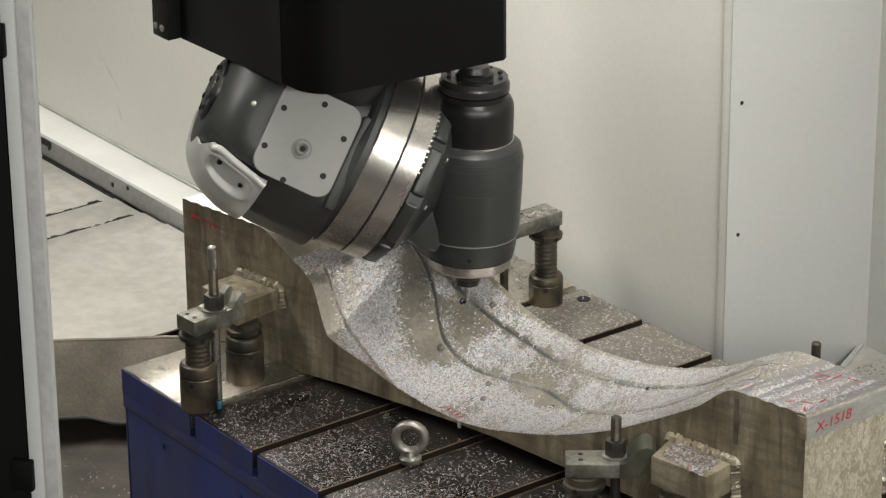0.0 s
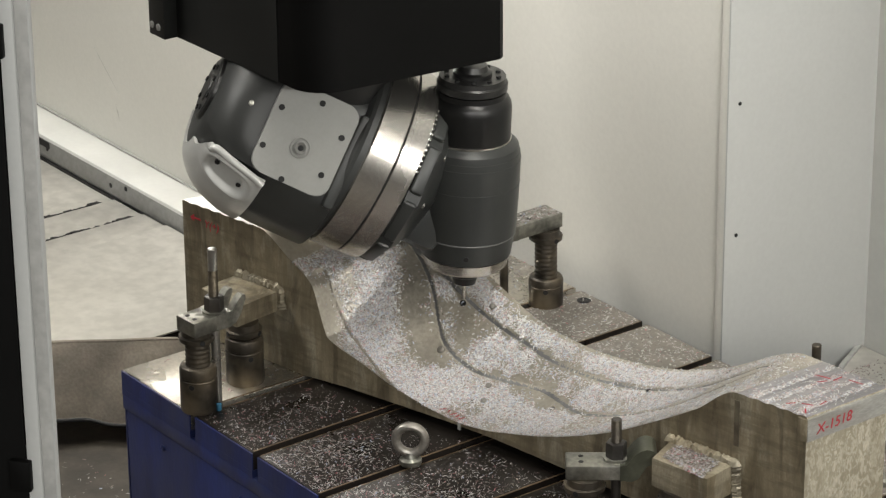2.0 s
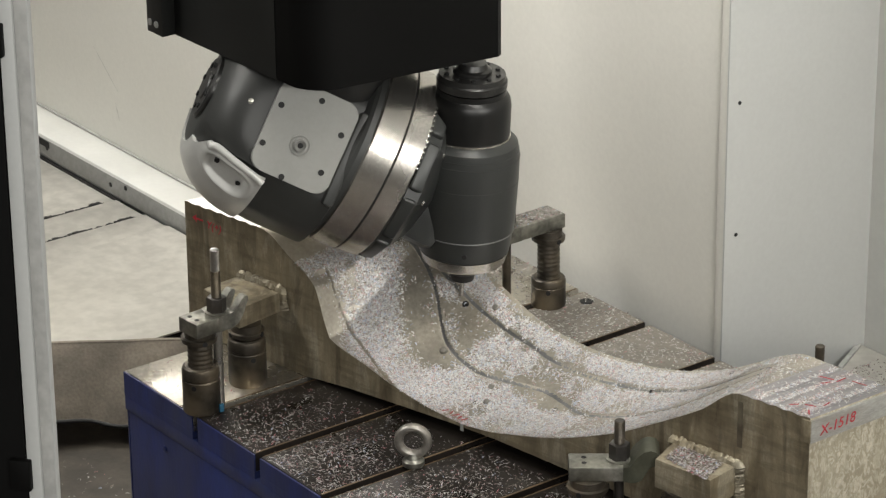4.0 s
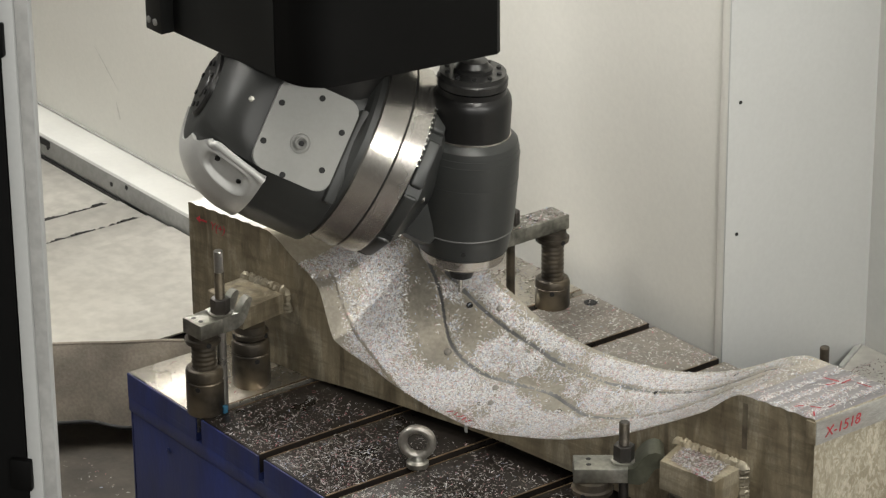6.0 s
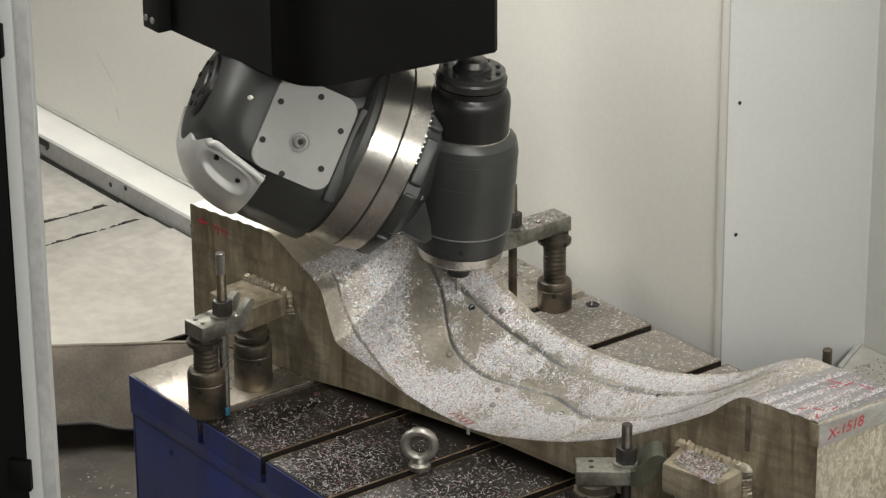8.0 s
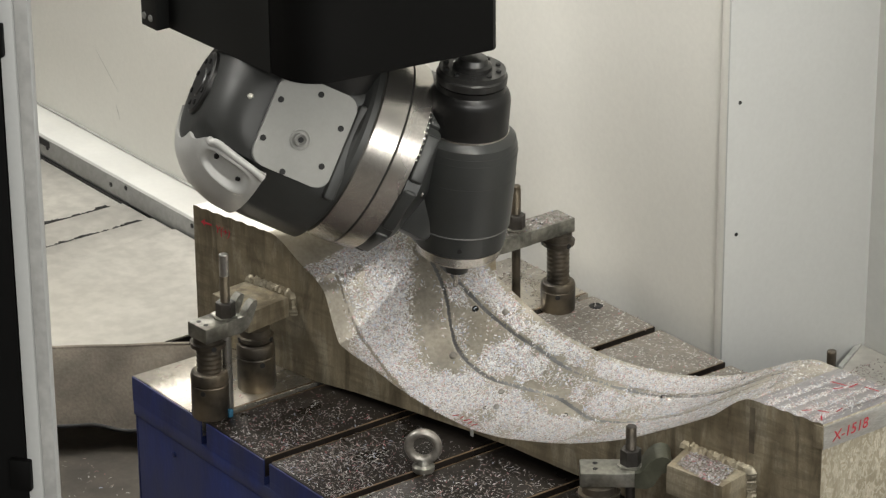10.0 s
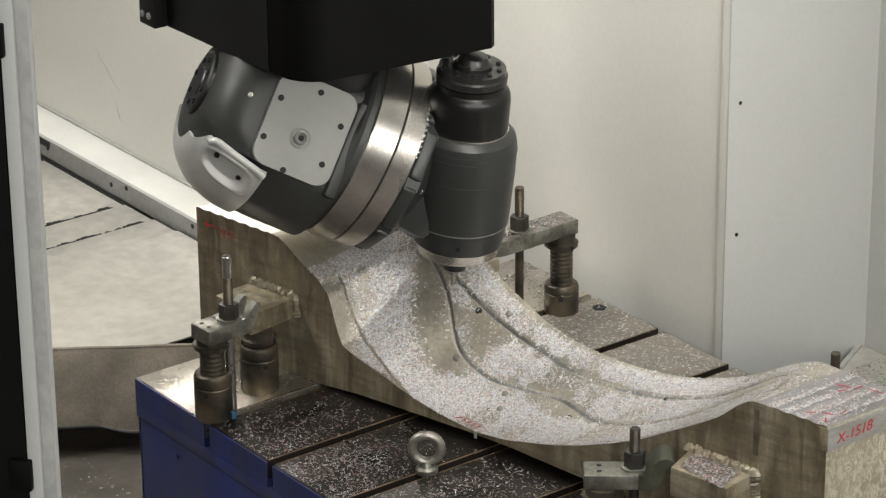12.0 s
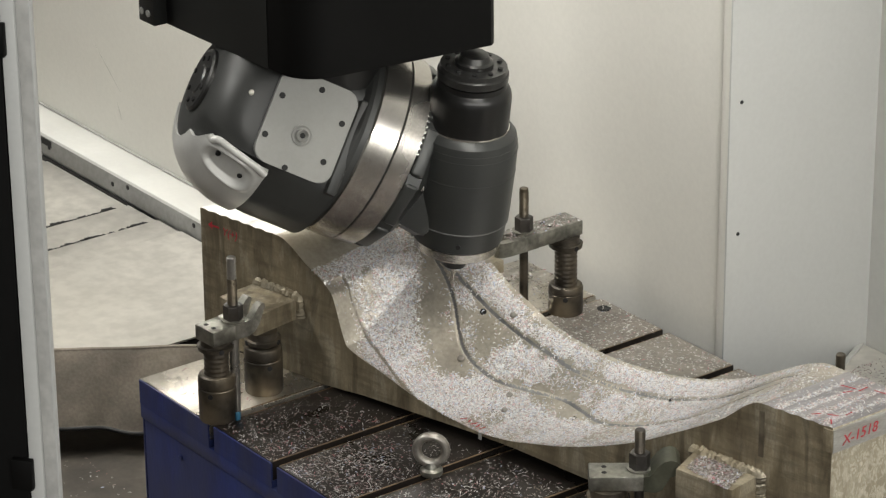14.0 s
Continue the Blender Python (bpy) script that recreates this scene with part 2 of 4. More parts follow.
def rounded(w, h, r, n=6):
    pts = []
    for cx, cy, a in ((w / 2 - r, h / 2 - r, 0), (-w / 2 + r, h / 2 - r, 90), (-w / 2 + r, -h / 2 + r, 180), (w / 2 - r, -h / 2 + r, 270)):
        for i in range(n + 1):
            t = radians(a + 90 * i / n)
            pts.append((cx + r * math.cos(t), cy + r * math.sin(t)))
    return pts


def hexagon(r):
    return [(r * math.cos(radians(60 * i)), r * math.sin(radians(60 * i))) for i in range(6)]


def interp(x, rows):
    return float(np.interp(x, [r[0] for r in rows], [r[1] for r in rows]))


def smooth_line(rows):
    """A function that runs smoothly through the rows (x, y), with no overshoot."""
    x, y = np.array([r[0] for r in rows]), np.array([r[1] for r in rows])
    h = np.diff(x)
    d = np.diff(y) / h
    m = np.zeros(len(x))
    m[0], m[-1] = d[0], d[-1]
    for i in range(1, len(x) - 1):
        m[i] = 2 * d[i - 1] * d[i] / (d[i - 1] + d[i]) if d[i - 1] * d[i] > 0 else 0

    def f(v):
        v = np.clip(v, x[0], x[-1])
        i = np.clip(np.searchsorted(x, v) - 1, 0, len(x) - 2)
        t = (v - x[i]) / h[i]
        return (2 * t ** 3 - 3 * t * t + 1) * y[i] + (t ** 3 - 2 * t * t + t) * h[i] * m[i] + (3 * t * t - 2 * t ** 3) * y[i + 1] + (t ** 3 - t * t) * h[i] * m[i + 1]
    return f


def curve_through(rows, n):
    """n points on a smooth line through the rows."""
    p = np.array(rows, float)
    t = np.linspace(0, len(p) - 1, n)
    out = []
    for k in t:
        i = min(int(k), len(p) - 2)
        f = k - i
        p0, p1, p2, p3 = p[max(i - 1, 0)], p[i], p[i + 1], p[min(i + 2, len(p) - 1)]
        out.append(.5 * (2 * p1 + (p2 - p0) * f + (2 * p0 - 5 * p1 + 4 * p2 - p3) * f * f + (3 * p1 - p0 - 3 * p2 + p3) * f ** 3))
    return np.array(out)


def tube(bm, pts, r, seg=8):
    prev = None
    for i, p in enumerate(pts):
        d = (pts[min(i + 1, len(pts) - 1)] - pts[max(i - 1, 0)]).normalized()
        m = Matrix.Translation(p) @ d.to_track_quat("Z", "Y").to_matrix().to_4x4()
        ring = [bm.verts.new(m @ Vector((r * math.cos(2 * math.pi * k / seg), r * math.sin(2 * math.pi * k / seg), 0))) for k in range(seg)]
        if prev:
            for k in range(seg):
                bm.faces.new((prev[k], prev[(k + 1) % seg], ring[(k + 1) % seg], ring[k]))
        else:
            bm.faces.new(ring)
        prev = ring
    bm.faces.new(prev)


# The setting: hall, enclosure walls, sill, floor
def structure(name, label, cat, bm, mat):
    return tagged(part(name, bm, mat), label, cat, kind="structure")


FLOOR_Z = -.62
structure("floor", "dark oily concrete machine hall floor", "floor", box(bmesh.new(), -7, 9, -8, 6, FLOOR_Z - .1, FLOOR_Z), M_FLOOR)
structure("ceiling", "pale plaster hall ceiling", "ceiling", box(bmesh.new(), -7, 9, -8, 6, 4.2, 4.3), M_HALL)
for nm, b in (("wall_west", (-7.1, -7, -8, 6)), ("wall_east", (9, 9.1, -8, 6)), ("wall_south", (-7, 9, -8.1, -8)), ("wall_north", (-7, 9, 6, 6.1))):
    structure(nm, "plain pale hall wall", "wall", box(bmesh.new(), *b, FLOOR_Z, 4.2), M_HALL)

WALL_Y, EDGE_X, ALCOVE_Y = 1.183, .772, 1.64
structure("wall_enclosure", "cream painted sheet metal enclosure wall", "wall", box(bmesh.new(), -5, EDGE_X - .03, WALL_Y, WALL_Y + .05, FLOOR_Z, 2.6, .004), M_WALL)
structure("trim_corner", "folded grey-white corner strip of the enclosure", "trim", box(bmesh.new(), EDGE_X - .03, EDGE_X - .0062, WALL_Y - .010, WALL_Y + .05, FLOOR_Z, 2.6, .001), M_WALL)
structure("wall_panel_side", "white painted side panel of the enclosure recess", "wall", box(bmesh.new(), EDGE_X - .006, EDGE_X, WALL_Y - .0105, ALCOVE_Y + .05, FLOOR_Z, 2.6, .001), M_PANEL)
structure("wall_recess", "pale back wall of the enclosure recess, greyed for shade", "wall", box(bmesh.new(), EDGE_X, 4.5, ALCOVE_Y, ALCOVE_Y + .05, FLOOR_Z, 2.6), M_SHADEDBACK)

bm = bmesh.new()
box(bm, -5, EDGE_X - .05, 1.058, WALL_Y - .003, -.40, -.341, .006)
structure("trim_gap", "thin dark gap above the wall sill", "trim", box(bmesh.new(), -5, EDGE_X - .05, WALL_Y - .006, WALL_Y - .001, -.3405, -.335), M_TRIMSHADE)
structure("sill", "scuffed white steel sill along the enclosure wall", "sill", bm, M_SILL)
# thin sheet over the sill's front; its grey carries the shade there
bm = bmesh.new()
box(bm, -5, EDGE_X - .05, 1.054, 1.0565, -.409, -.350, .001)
structure("trim_sill", "front face of the wall sill, darkened for shade", "trim", bm, M_SILLSHADE)

structure("trim_shadow_gap", "open black gap below the sill", "gap", box(bmesh.new(), -2.9, -2.135, 1.0522, 1.0535, -.372, -.3515), M_HOLE)
bm = outline(bmesh.new(), [(.767, 1.636), (.84, 1.50), (1.2, .95 + .25), (4.4, 1.2), (4.4, 1.636)], -.16, -.13, .002)
structure("chip_chute", "grey swarf-dusted steel chute plate in the recess", "chute", bm, M_COVER)
# a white edge whose mottled shadow is painted as one grey
bm = outline(bmesh.new(), [(.757, 1.634), (.828, 1.50), (.842, 1.50), (.771, 1.634)], -.155, -.124)
structure("trim_chute", "lip of the chute, its shadow in the grey", "trim", bm, M_TRIMSHADE)
for z in (.6016, .2759):
    bm = lathe(bmesh.new(), [(0, .0045), (.002, .0045), (.003, .002)], 12, Matrix.Translation((EDGE_X, 1.206, z)) @ Matrix.Rotation(radians(90), 4, "Y"))
    tagged(part("panel_screw", bm, M_HOLE), "small dark screw in the side panel", "screw", "panel screws")
for x, z in ((-1.785, -.378), (-1.70, -.362), (-1.345, -.365), (-2.15, -.375)):
    bm = lathe(bmesh.new(), [(0, .0075), (.0015, .0075), (.0025, .004)], 12, Matrix.Translation((x, 1.054, z)) @ Matrix.Rotation(radians(90), 4, "X"))
    tagged(part("sill_plug", bm, M_HOLE), "small dark plug in the sill edge", "plug", "sill plugs")
M_SCUFF = material("grey_scuff", (.50, .49, .45), .5, 0, .1, 9, 60, .02)
for nm, x0, z0, x1, z1 in (("a", -2.06, -.05, -1.93, -.16), ("b", -1.95, -.20, -1.93, -.25), ("c", -.9, .2, -.84, .1)):
    d = Vector((x1 - x0, 0, z1 - z0))
    bm = outline(bmesh.new(), [(0, 0), (d.length * .5, .0016), (d.length, 0), (d.length * .5, -.0016)], 0, .0006, 0,
                 Matrix.Translation((x0, WALL_Y - .0002, z0)) @ Matrix.Rotation(-math.atan2(d.z, d.x), 4, "Y") @ Matrix.Rotation(radians(90), 4, "X"))
    tagged(part("wall_scuff", bm, M_SCUFF), "faint grey scuff on the enclosure wall", "scuff", "wall scuffs")

# ---- The sliding table and what rides on it ----
riders = []
SLOTS = [.30 + .25 * k for k in range(0, 6)]
TABLE_W, TABLE_L = 1.121, 1.95


def build_table():
    t = thing("machine_table", pose(0, 0, 0), "blue machine table with dark oiled T-slotted iron top", "machine table")
    edges = [0] + [x + o for x in SLOTS for o in (-.011, .011)] + [TABLE_L]
    for i in range(0, len(edges), 2):
        bm = box(bmesh.new(), edges[i], edges[i + 1], 0, TABLE_W, -.045, 0, .0025)
        part("table_land", bm, M_REFLECTLAND if i == 0 else M_TABLE, t, "iron land coloured bright for the wall's reflection" if i == 0 else "")
    for i in range(2, len(edges), 2):
        xm = (edges[i] + edges[i + 1]) / 2
        y0 = .31 + (xm - .281) * math.tan(radians(10.5)) + .24 - .0825 * xm
        bm = box(bmesh.new(), edges[i] + .004, edges[i + 1] - .004, y0, TABLE_W - .004, .0002, .0009)
        part("dust_film", bm, M_FILM, t, "pale film of swarf dust")
    for x in SLOTS:
        bm = box(bmesh.new(), x - .018, x + .018, .02, TABLE_W - .02, -.062, -.045 - .003)
        part("slot_floor", bm, M_SLOT, t, "dark T-slot bottom")
        # rust-brown strips beside the slot, coloured bright as its lit wall
        for x0, x1 in ((x - .0162, x - .0116), (x + .0116, x + .0142)):
            part("lit_slot_edge", box(bmesh.new(), x0, x1, .004, TABLE_W - .006, .0002, .0007), M_LITRUST, t, "rusty brown slot edge, bright as the lit slot wall")
    # blue skirt in front of the lands, notched at the slots
    for i in range(0, len(edges), 2):
        bm = box(bmesh.new(), edges[i], edges[i + 1], -.004, -.0005, -.0455, -.0025)
        part("skirt_edge", bm, M_BLUE, t)
    bm = box(bmesh.new(), 0, TABLE_L, -.004, TABLE_W, -.098, -.063, .002)
    part("upper_skirt", bm, M_BLUE, t)
    prev = 0
    for x in SLOTS + [TABLE_L + .02]:
        bm = box(bmesh.new(), prev, min(x - .011, TABLE_L), -.004, .018, -.0625, -.0458)
        part("slot_band", bm, M_BLUE, t)
        prev = x + .011
    bm = box(bmesh.new(), .004, TABLE_L, .002, TABLE_W - .01, -.615, -.1, .004)
    part("table_body", bm, M_BLUE, t)
    for x in np.arange(.16, 1.9, .32):
        bm = lathe(bmesh.new(), [(0, .007), (.004, .007), (.005, .005)], 16, Matrix.Translation((x, .003, -.14)) @ Matrix.Rotation(radians(90), 4, "X"))
        part("skirt_bolt", bm, M_BLUE, t)
    bm = box(bmesh.new(), -.0045, -.0005, .004, TABLE_W - .004, -.6, -.004)
    part("end_plate", bm, M_BLUE, t)
    riders.append(t)


build_table()


def build_holes():
    for k, (x, y) in enumerate(((.362, 1.085), (.95, 1.06))):
        h = tagged(part("table_hole_plug", lathe(bmesh.new(), [(.0, .017), (.0025, .017), (.004, .011), (.0015, .008)], 20, Matrix.Translation((x, y, 0))), M_HOLE), "dark recessed plug in the table top", "plug")
        riders.append(h)


build_holes()


def build_cover():
    """Telescopic way cover beside the table: steel plates that overlap."""
    c = thing("way_cover", pose(0, 0, 0), "scuffed telescopic steel way cover with swarf along its joints", "way cover")
    joints = [-.85, -1.45, -1.575, -1.736, -2.2, -2.7]
    for k in range(len(joints) - 1):
        z = -.40 - .006 * k
        a, b = joints[k + 1] - .03, joints[k]
        if k == 0:
            bm = outline(bmesh.new(), [(a, -.36), (-.868, .535), (b, .57), (b, 1.0475), (a, 1.0475)], z - .0045, z)
        else:
            bm = box(bmesh.new(), a, b, -.30, 1.0475, z - .0045, z, .0015)
        part("cover_plate", bm, M_COVER, c)
    rng = random.Random(4)
    for k, x in ((1, joints[2]), (2, joints[3])):
        bm = bmesh.new()
        z = -.406 - .006 * k
        y = -.25
        while y < (1.0 if k else .98):
            y += rng.uniform(.004, .012)
            dx = .004 * math.sin(y * 37) + rng.uniform(-.003, .003)
            l = rng.uniform(.004, .0115)
            if rng.random() < .9:
                box(bm, -l, l, -l * .8, l * .8, 0, rng.uniform(.002, .006), 0, Matrix.Translation((x - .036 + dx, y, z)) @ Matrix.Rotation(rng.uniform(0, 3), 4, "Z"))
        part("swarf_line", bm, M_SEAL, c, "dark oily swarf caught on the plate joint")
    part("edge_gap", box(bmesh.new(), -2.7, -1.738, 1.0485, 1.0535, -.43, -.411), M_SEAL, c, "black gap beside the plates")
    bm = box(bmesh.new(), -2.6, -.9, .62, 1.0, -.615, -.436, .004)
    part("cover_frame", bm, M_SLOT, c)
    riders.append(c)


build_cover()


def build_apron():
    """Canvas apron that hangs from the cover's edge to the floor in soft folds."""
    bm = bmesh.new()
    n, mrows = 60, 24
    grid = []
    top = curve_through([(-1.5, -.39), (-1.2, .047), (-.985, .362), (-.89, .503), (-.80, .637), (-.70, .78)], n)
    for i in range(n):
        row = []
        x, y = top[i]
        for j in range(mrows + 1):
            f = j / mrows
            out = .17 * f
            w = .010 * math.sin(9 * i / n * 3.1 + 3 * f) * f + .007 * noise.noise(Vector((x * 6, y * 6, f * 2.5)))
            d = Vector((.79, -.61))
            row.append(bm.verts.new((x + d.x * (out + w), y + d.y * (out + w), -.396 - .155 * f ** 1.4 - .012 * math.sin(5 * i / n * 2 + 1) * f)))
        grid.append(row)
    hem_rows = {j: [tuple(grid[i][j].co) for i in range(n)] for j in (0, mrows)}
    for i in range(n - 1):
        for j in range(mrows):
            bm.faces.new((grid[i][j], grid[i + 1][j], grid[i + 1][j + 1], grid[i][j + 1]))
    bmesh.ops.solidify(bm, geom=bm.faces[:], thickness=.004)
    a = thing("canvas_apron", pose(0, 0, 0), "stained brown canvas apron hanging below the way cover", "apron")
    part("sheet", bm, M_APRON, a, angle=80)
    for j, nm in ((0, "top_hem"), (mrows, "bottom_hem")):
        hem = bmesh.new()
        tube(hem, [Vector(hem_rows[j][i]) for i in range(n)], .0055, 8)
        part(nm, hem, M_APRON if j == 0 else M_SEAL, a, "stitched hem" if j == 0 else "black rubber-edged hem", 80)
    riders.append(a)


build_apron()


# ---- The die block on the table ----
U = Vector((math.cos(radians(10.5)), math.sin(radians(10.5)), 0))
ORIGIN = Vector((.281, .31, 0))
S0, S1 = -.381, 1.425
NEAR = [(-.381, .333), (-.128, .334), (-.035, .287), (.039, .239), (.074, .147), (.087, .121), (.193, .09), (.298, .061), (.40, .044), (.486, .037), (.56, .043), (.636, .059),
        (.72, .080), (.797, .105), (.922, .157), (1.028, .214), (1.145, .283), (1.251, .354), (1.425, .356)]
FAR = [(-.381, .333), (.06, .333), (.145, .291), (.228, .24), (.313, .206), (.377, .182), (.487, .163), (.576, .160), (.664, .166), (.75, .178), (.835, .197), (.983, .251),
       (1.078, .302), (1.15, .34), (1.20, .355), (1.425, .356)]
BASE = [(-.381, .0015), (.011, .0015), (.138, .014), (.297, .022), (.469, .03), (.6, .032), (.8, .027), (1.0, .02), (1.425, .0015)]


def plan(s, w):
    return ORIGIN + U * s + Vector((0, w * (.34 - .0825 * s), 0))


near_z, far_z = smooth_line(NEAR), smooth_line(FAR)


def top_z(s, w):
    zn, zf = near_z(s), far_z(s)
    k = w * w * (3 - 2 * w) * .5 + w * .5
    # a shallow hollow between the rims
    inside = np.clip((s - .06) / .2, 0, 1) * np.clip((1.15 - s) / .2, 0, 1)
    z = zn + (zf - zn) * k - .018 * inside * np.sin(np.pi * w)
    # a raw ledge left outside the finished surface at the near rim
    edge = np.interp(s, [.02, .055, .08, .134, .221, .30], [.15, .135, .155, .127, .057, .005])
    raw = (s > .02) & (s < .30) & (w < edge)
    z = z - np.where(raw, .011 * np.clip(w / np.maximum(edge, .004), 0, 1), 0)
    # milling ridges on the two end lands
    land = np.clip((s - 1.26) / .01, 0, 1) + np.clip((-.135 - s) / .01, 0, 1)
    return z + land * .0013 * np.sin(s * 2 * np.pi / .038)


# the two scribed trenches that sweep through the cavity, as (s, w)
TRENCHES = [
    [(.05, .745), (.095, .736), (.145, .704), (.188, .648), (.228, .572), (.274, .497), (.332, .465), (.398, .472), (.469, .522), (.563, .553), (.627, .509), (.702, .434), (.774, .415),
     (.865, .44), (.973, .503), (1.07, .56), (1.16, .63)],
    [(.02, .72), (.071, .736), (.137, .765), (.222, .786), (.312, .79), (.431, .81), (.511, .79), (.674, .767), (.796, .755), (.939, .745), (1.05, .73), (1.17, .74)]]
TRENCH_XY = [np.array([tuple(ORIGIN + U * s + Vector((0, w * (.34 - .0825 * s), 0)))[:2] for s, w in curve_through(t, 260)]) for t in TRENCHES]


def trench_distance(xy):
    d = np.full(len(xy), 9.0)
    for line in TRENCH_XY:
        for p in line:
            d = np.minimum(d, np.hypot(xy[:, 0] - p[0], xy[:, 1] - p[1]))
    return d


def cavity_point(s, w, lift=0.0):
    p = plan(s, w)
    p.z = float(top_z(s, w)) + lift
    return p


def build_die():
    ns, nw = 620, 130
    ss = np.array(sorted(set([S0 + (S1 - S0) * i / ns for i in range(ns + 1)] + [r[0] for r in NEAR])))
    ns = len(ss) - 1
    s, w = np.meshgrid(ss, np.linspace(0, 1, nw + 1), indexing="ij")
    x, y = ORIGIN.x + s * U.x, ORIGIN.y + s * U.y + w * (.34 - .0825 * s)
    z = top_z(s, w)
    d = trench_distance(np.stack([x.ravel(), y.ravel()], 1)).reshape(s.shape)
    z = z - .005 * np.exp(-(d / .0032) ** 4)
    base = np.array([[(ORIGIN.x + k * U.x, ORIGIN.y + k * U.y + v * (.34 - .0825 * k), interp(k, BASE)) for v in (0, 1)] for k in ss])
    verts = np.concatenate([np.stack([x, y, z], -1), base], 1).reshape(-1, 3)
    st = nw + 3
    faces, mats = [], []
    for i in range(ns):
        a, b = i * st, (i + 1) * st
        land = ss[i] < -.135 or ss[i] > 1.25
        for j in range(nw):
            faces.append((a + j, b + j, b + j + 1, a + j + 1))
            mats.append((5 if ss[i] < 0 else 1) if land else 3 if d[i, j] < .003 else 2)
        for f in ((a + nw + 1, b + nw + 1, b, a), (a + nw, b + nw, b + nw + 2, a + nw + 2), (a + nw + 2, b + nw + 2, b + nw + 1, a + nw + 1)):
            faces.append(f)
            mats.append(0)
    for a in (0, ns * st):
        faces.append(tuple([a + nw + 1] + [a + j for j in range(nw + 1)] + [a + nw + 2]))
        mats.append(4)
    t = thing("die_block", pose(0, 0, 0), "weathered steel die block with a curved machined cavity full of swarf", "die block")
    me = bpy.data.meshes.new("block")
    me.from_pydata(verts.tolist(), [], faces)
    for m in (M_STEEL, M_MILLED, M_CUT, M_GROOVE, M_END, M_GLARE):
        me.materials.append(m)
    me.polygons.foreach_set("material_index", mats)
    smooth(me, 35)
    ob = new("block", me)
    ob.parent = t
    # bright milled band across the end face
    e0, e1 = plan(S1, 0), plan(S1, 1)
    part("end_band", outline(bmesh.new(), [(e0.x - .004, e0.y), (e0.x + .005, e0.y - .001), (e1.x + .005, e1.y), (e1.x - .004, e1.y)], .302, .352, .0015), M_BAND, t, "bright milled datum band")
    for s, w, r in ((.246, .749, .0075), (.430, .274, .006), (.449, .258, .006), (.637, .416, .006), (.867, .410, .006), (.828, .737, .005), (1.017, .893, .006)):
        p = cavity_point(s, w)
        nrm = (cavity_point(s + .01, w) - cavity_point(s - .01, w)).cross(cavity_point(s, w + .02) - cavity_point(s, w - .02)).normalized()
        mm = Matrix.Translation(p + nrm * .0005) @ nrm.to_track_quat("Z", "Y").to_matrix().to_4x4()
        part("drilled_hole", lathe(bmesh.new(), [(-.003, r * .6), (.0008, r * .75), (.0012, r), (0, r * 1.05)], 16, mm), M_HOLE, t, "small dark drilled hole")
    # plugs that stand proud of the cavity, ringed with chips
    for s, w, r in ((.304, .86, .008), (.285, .443, .0095), (.467, .30, .0075), (.442, .422, .0075)):
        p = cavity_point(s, w)
        nrm = (cavity_point(s + .01, w) - cavity_point(s - .01, w)).cross(cavity_point(s, w + .02) - cavity_point(s, w - .02)).normalized()
        mm = Matrix.Translation(p - nrm * .002) @ nrm.to_track_quat("Z", "Y").to_matrix().to_4x4()
        part("dowel_plug", lathe(bmesh.new(), [(0, r), (.004, r), (.0075, r * .8), (.0085, r * .45), (.0085, 0)], 18, mm), M_EYE, t, "bright domed dowel plug")
    return t


die = build_die()
riders.append(die)


# welded lugs
def lug(corners, z0, z1, weld):
    bm = bmesh.new()
    outline(bm, corners, z0, z1, .003)
    part("lug", bm, M_STEEL, die, "welded rectangular steel lug")
    bm = bmesh.new()
    rng = random.Random(7)
    pts = []
    for a, b in zip(weld, weld[1:]):
        a, b = Vector(a), Vector(b)
        n = max(2, int((b - a).length / .003))
        pts += [a.lerp(b, i / n) for i in range(n)]
    prev = None
    for i, p in enumerate(pts):
        d = (pts[min(i + 1, len(pts) - 1)] - pts[max(i - 1, 0)]).normalized()
        m = Matrix.Translation(p) @ d.to_track_quat("Z", "Y").to_matrix().to_4x4()
        r = .0118 + .002 * noise.noise(Vector((i * .31, weld[0][0], 0))) + rng.uniform(-.0014, .0014)
        m = Matrix.Translation((0, 0, .004 * noise.noise(Vector((i * .23, 4.2, 0))))) @ m
        ring = [bm.verts.new(m @ Vector(((r + rng.uniform(-.003, .003)) * math.cos(.785 * k), (r + rng.uniform(-.003, .003)) * math.sin(.785 * k), 0))) for k in range(8)]
        if prev:
            for k in range(8):
                bm.faces.new((prev[k], prev[(k + 1) % 8], ring[(k + 1) % 8], ring[k]))
        else:
            bm.faces.new(ring)
        prev = ring
    bm.faces.new(prev)
    part("weld_bead", bm, M_WELD, die, "rough bright weld bead", 30)


def face_y(x):
    return .31 + (x - .281) * math.tan(radians(10.5))


lug([(.10, .16), (.246, .16), (.222, face_y(.222) + .01), (.085, face_y(.085) + .01)], .15, .198,
    [(.085, face_y(.085) - .004, .2), (.222, face_y(.222) - .004, .2), (.228, face_y(.228) - .004, .15)])
lug([(1.388, .420), (1.530, .445), (1.512, face_y(1.512) + .01), (1.345, face_y(1.345) + .01)], .132, .196,
    [(1.342, face_y(1.342) - .004, .197), (1.515, face_y(1.515) - .004, .197), (1.52, face_y(1.52) - .004, .1)])
lug([(.275, .66), (.335, .66), (.335, .80), (.275, .80)], .165, .1975, [(.275, .668, .198), (.335, .668, .198)])


